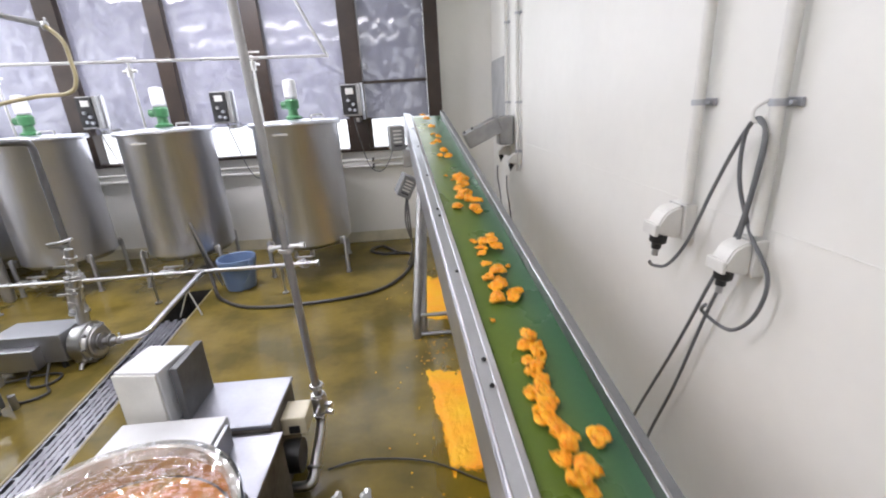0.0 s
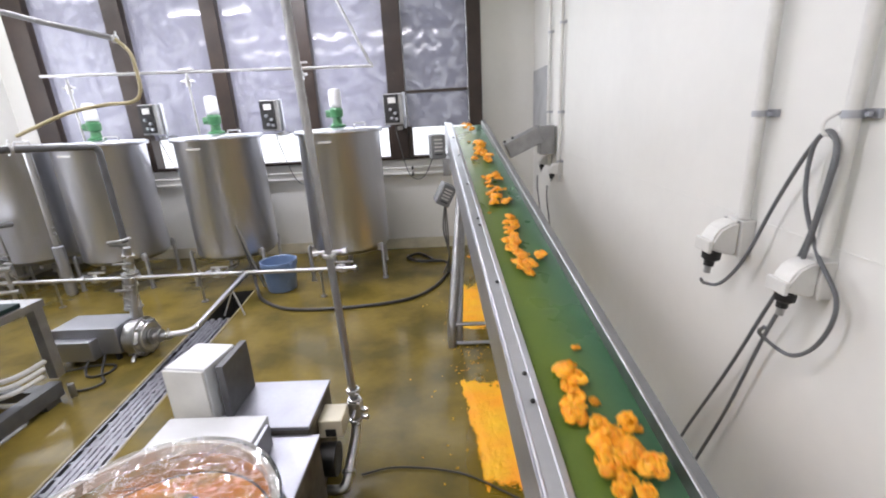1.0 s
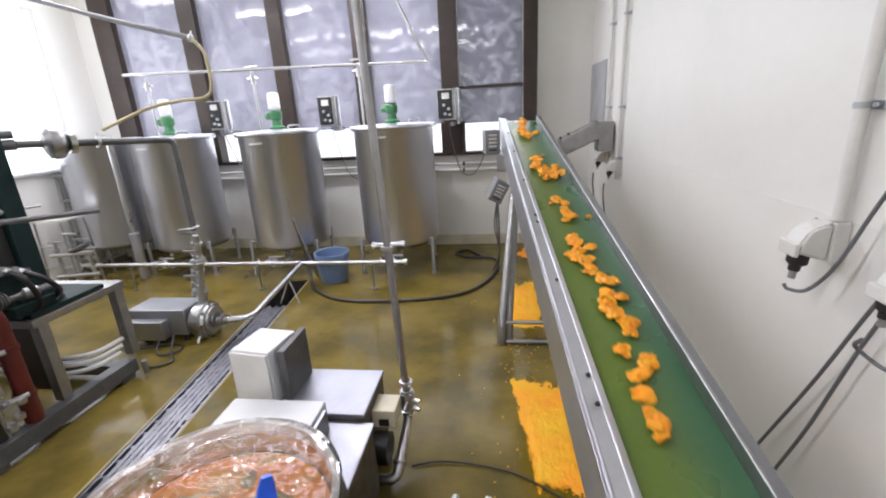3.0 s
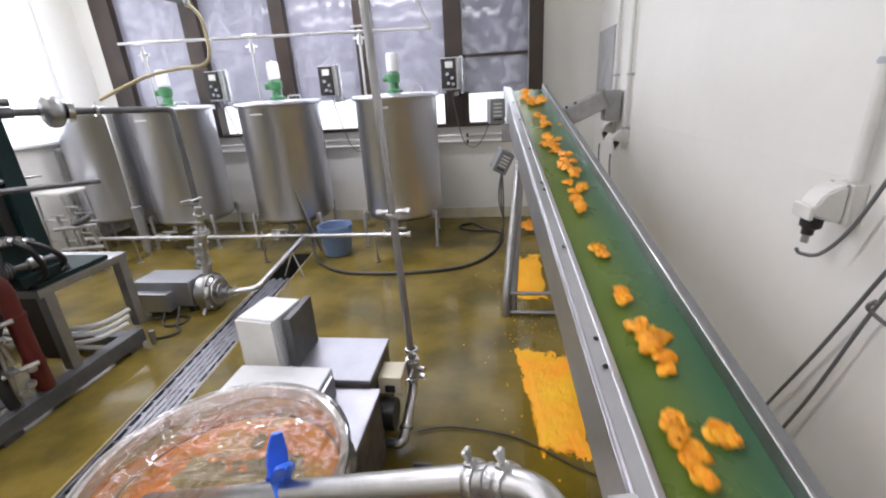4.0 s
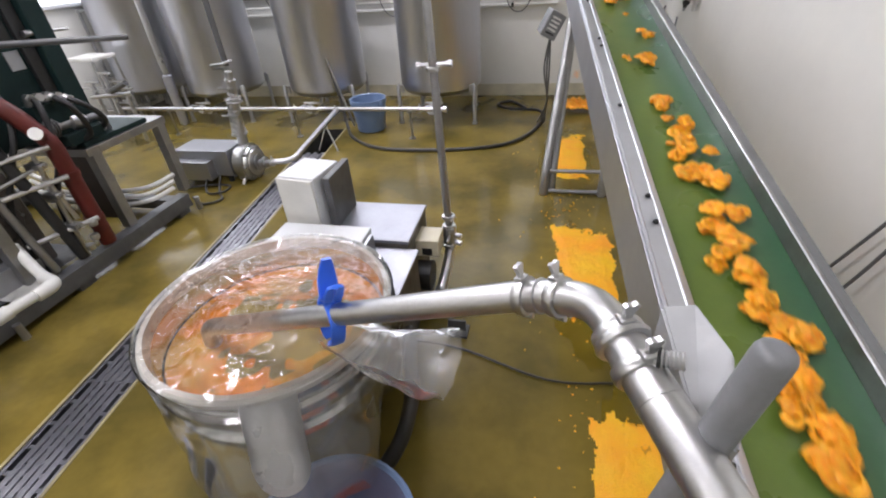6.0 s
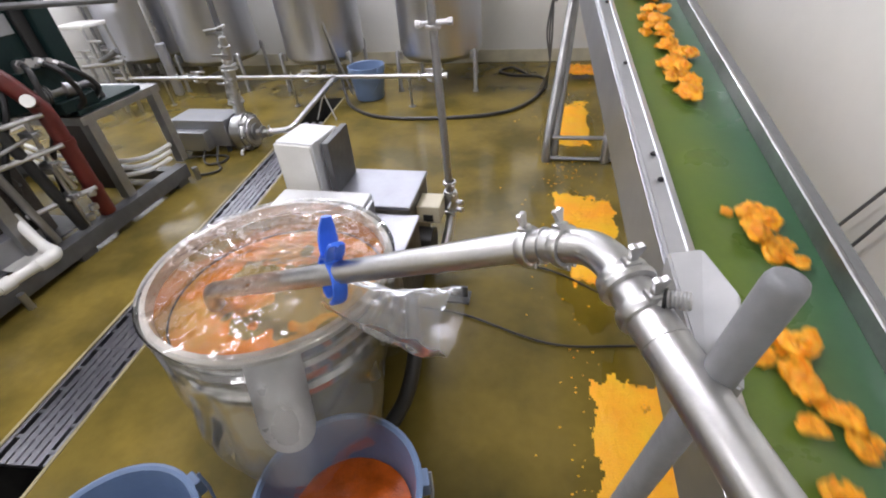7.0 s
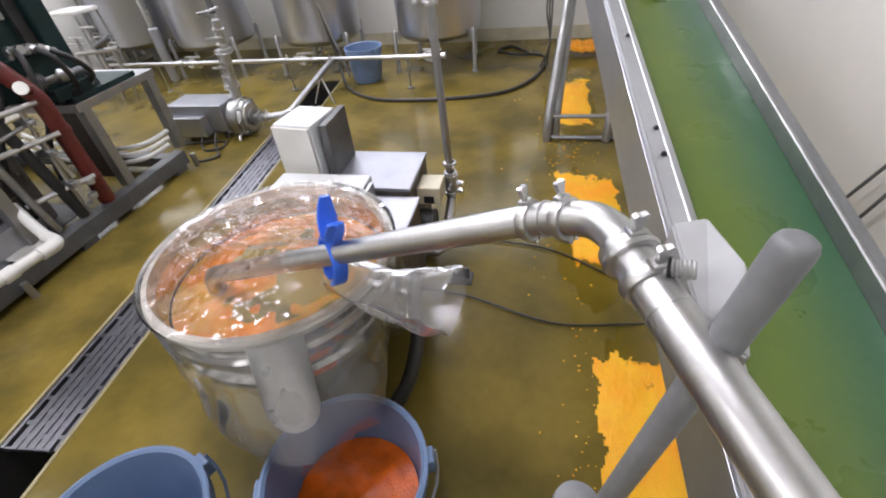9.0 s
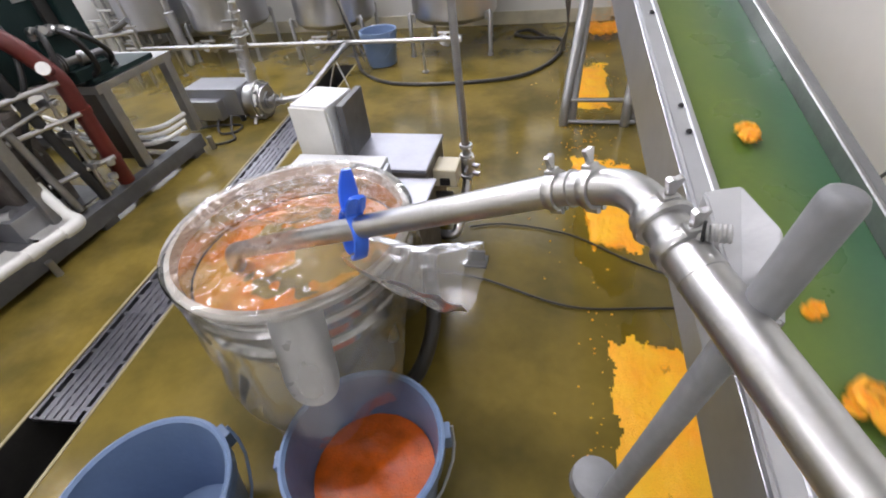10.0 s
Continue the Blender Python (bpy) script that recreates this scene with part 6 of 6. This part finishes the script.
            rows.append([bm.verts.new(o - side), bm.verts.new(o - side * 0.7 + Vector((0, 0, h))), bm.verts.new(o + side * 0.7 + Vector((0, 0, h * 1.1))), bm.verts.new(o + side)])
        for r0, r1 in zip(rows, rows[1:]):
            for j in range(3):
                bm.faces.new((r0[j], r1[j], r1[j + 1], r0[j + 1]))
        bm.faces.new(rows[0])
        bm.faces.new(rows[-1][::-1])
        bmesh.ops.recalc_face_normals(bm, faces=bm.faces[:])
        for f2 in bm.faces:
            f2.smooth = True
        strip = bpy.data.meshes.new("torn_strip")
        bm.to_mesh(strip)
        bm.free()
        strip.materials.append(PULP)
        strips.append(strip)
    return me, pulp, strips


PEELS = [peel_mesh(k + 1, kind) for k, kind in enumerate(("cup", "curl", "chunk", "ring", "curl", "cup", "chunk", "curl"))]
LOADS = []
rng = random.Random(11)


def load(c0, c1, off, n, spread=0.03, small=0):
    """n pieces between two places of the running belt, counted in metres behind the head at the start."""
    n = round(n * 1.1) if n > 4 else n
    small = (small + 1) // 2
    for k in range(n + small):
        tiny = k >= n
        c = c0 + (c1 - c0) * ((k % max(n, 1)) + rng.uniform(0.2, 0.8)) / max(n, 1)
        o = off + rng.gauss(0, spread * (1.3 if tiny else 0.8))
        size = rng.uniform(0.010, 0.017) if tiny else rng.uniform(0.019, 0.033)
        me, pulp, strips = rng.choice(PEELS)
        ob = new("orange_peel", me)
        ob.scale = (size, size, size)
        inside = new("pulp", pulp)
        inside.parent = ob
        if not tiny:
            for strip in strips:
                new("torn_strip", strip).parent = ob
        tagged(ob, "torn wet orange peel with ragged pulp" if not tiny else "small scrap of orange peel and pulp", "orange peel", "peels on the belt")
        LOADS.append((ob, c, min(max(o, 0.05), 0.28), rng.uniform(0, 360), rng.uniform(-25, 25), rng.uniform(-25, 25), rng.uniform(0, 0.022) if not tiny else 0.0,
                      rng.uniform(-0.1, 0.1), rng.uniform(-0.12, 0.12)))


load(-0.85, -1.35, 0.17, 3, 0.02)
load(-1.5, -2.2, 0.16, 6, 0.025, 2)
load(-2.45, -3.05, 0.19, 16, 0.038, 5)
load(-3.3, -3.45, 0.19, 6, 0.033, 3)
load(-3.53, -3.8, 0.165, 9, 0.03, 4)
load(-3.86, -3.9, 0.12, 0, 0.01, 1)
load(-3.97, -4.22, 0.155, 10, 0.025, 2)
load(-4.22, -4.52, 0.152, 10, 0.016, 3)
load(-4.34, -4.38, 0.25, 1, 0.01, 1)
load(-4.93, -4.97, 0.2, 0, 0.01, 1)
load(-5.05, -5.14, 0.135, 4, 0.016)
load(-5.17, -5.26, 0.14, 7, 0.035, 2)
load(-5.26, -5.46, 0.18, 15, 0.05, 4)
load(-5.78, -6.05, 0.165, 5, 0.022, 2)
load(-5.92, -6.1, 0.275, 0, 0.01, 2)
load(-6.2, -6.6, 0.16, 13, 0.035, 4)
load(-6.64, -6.9, 0.19, 7, 0.022, 2)
load(-6.93, -7.3, 0.16, 7, 0.028, 2)
load(-7.56, -7.64, 0.14, 2, 0.015, 2)
load(-7.84, -7.9, 0.145, 2, 0.015, 2)
load(-8.0, -8.18, 0.165, 8, 0.032, 3)
load(-8.34, -8.5, 0.13, 6, 0.025, 2)
load(-8.35, -8.39, 0.22, 2, 0.015)
load(-8.6, -8.64, 0.17, 0, 0.01, 2)
load(-8.86, -8.92, 0.205, 3, 0.03)
load(-9.12, -9.22, 0.17, 4, 0.025, 3)
load(-9.48, -9.57, 0.165, 3, 0.014, 1)
load(-9.64, -9.73, 0.185, 4, 0.018)
load(-9.78, -9.87, 0.18, 5, 0.035, 1)
load(-9.93, -10.0, 0.205, 6, 0.03, 1)
load(-10.1, -10.36, 0.175, 13, 0.032, 4)
load(-10.38, -10.78, 0.182, 15, 0.03, 4)
load(-11.26, -11.42, 0.19, 6, 0.028, 2)
load(-11.6, -11.8, 0.17, 9, 0.03, 3)
load(-11.86, -11.9, 0.19, 1, 0.04, 2)
load(-12.1, -12.26, 0.155, 3, 0.01, 3)
load(-14.15, -14.20, 0.150, 2, 0.010, 1)
load(-14.58, -14.72, 0.165, 0, 0.02, 3)
load(-14.79, -14.85, 0.165, 3, 0.014, 1)


# ---- movement ----
def belt_place(y, off, h):
    return Vector((CX + CA * (y + 4.16) + off, y, CZ + CK * (y + 4.16))) + UP * (BELT + 0.002 + h)


def motions():
    tilt = CONV.to_3x3().to_4x4()
    for ob, c, off, spin, rx, ry, lift, jx, jy in LOADS:
        turn = tilt @ pose(0, 0, 0, rx * 0.6, ry * 0.6, spin)
        put = lambda p, turn=turn: Matrix.Translation(p) @ turn
        tq = lambda t: round(t * FPS) / FPS
        y_in, y_out = -5.9, -0.90
        t_in, t_out = tq(y_in - c), tq(y_out - c)
        rows = []
        if t_in > 0:
            rest = belt_place(-6.22 + jy, off + jx * 0.5, -0.17 + abs(jx) * 0.6)
            rows.append((0, put(rest)))
            if t_in > 0.6:
                rows.append((t_in - 0.4, put(rest)))
        first = max(t_in, 0)
        steps = max(2, int((t_out - first) / 0.3))
        for t in [first + (t_out - first) * i / steps for i in range(steps + 1)]:
            t = tq(t)
            if t_in <= t <= t_out and t <= 10 and (not rows or t - rows[-1][0] > 0.05):
                rows.append((t, put(belt_place(c + t, off, lift))))
        if t_in > 10:
            rows = [(0, rows[0][1]), (10, rows[0][1])]
        elif t_out < 10:
            p = belt_place(y_out, off, lift)
            for dt, dy, z in ((0.13, 0.12, p.z - 0.06), (0.34, 0.24, 0.72), (0.5, 0.3, 0.06)):
                t = tq(max(t_out, 0) + dt)
                if t < 10:
                    rows.append((t, put((p.x + 0.1 + jx, p.y + dy + (jy if dt > 0.3 else 0), z))))
            rows.append((10.0, put((p.x + 0.1 + jx, p.y + 0.3 + jy, 0.06 + abs(jx) * 0.4))))
        if rows[-1][0] < 10:
            rows.append((10.0, put(belt_place(min(c + 10, y_out), off, lift))))
        walk(ob, rows)


mixing_stick()
motions()
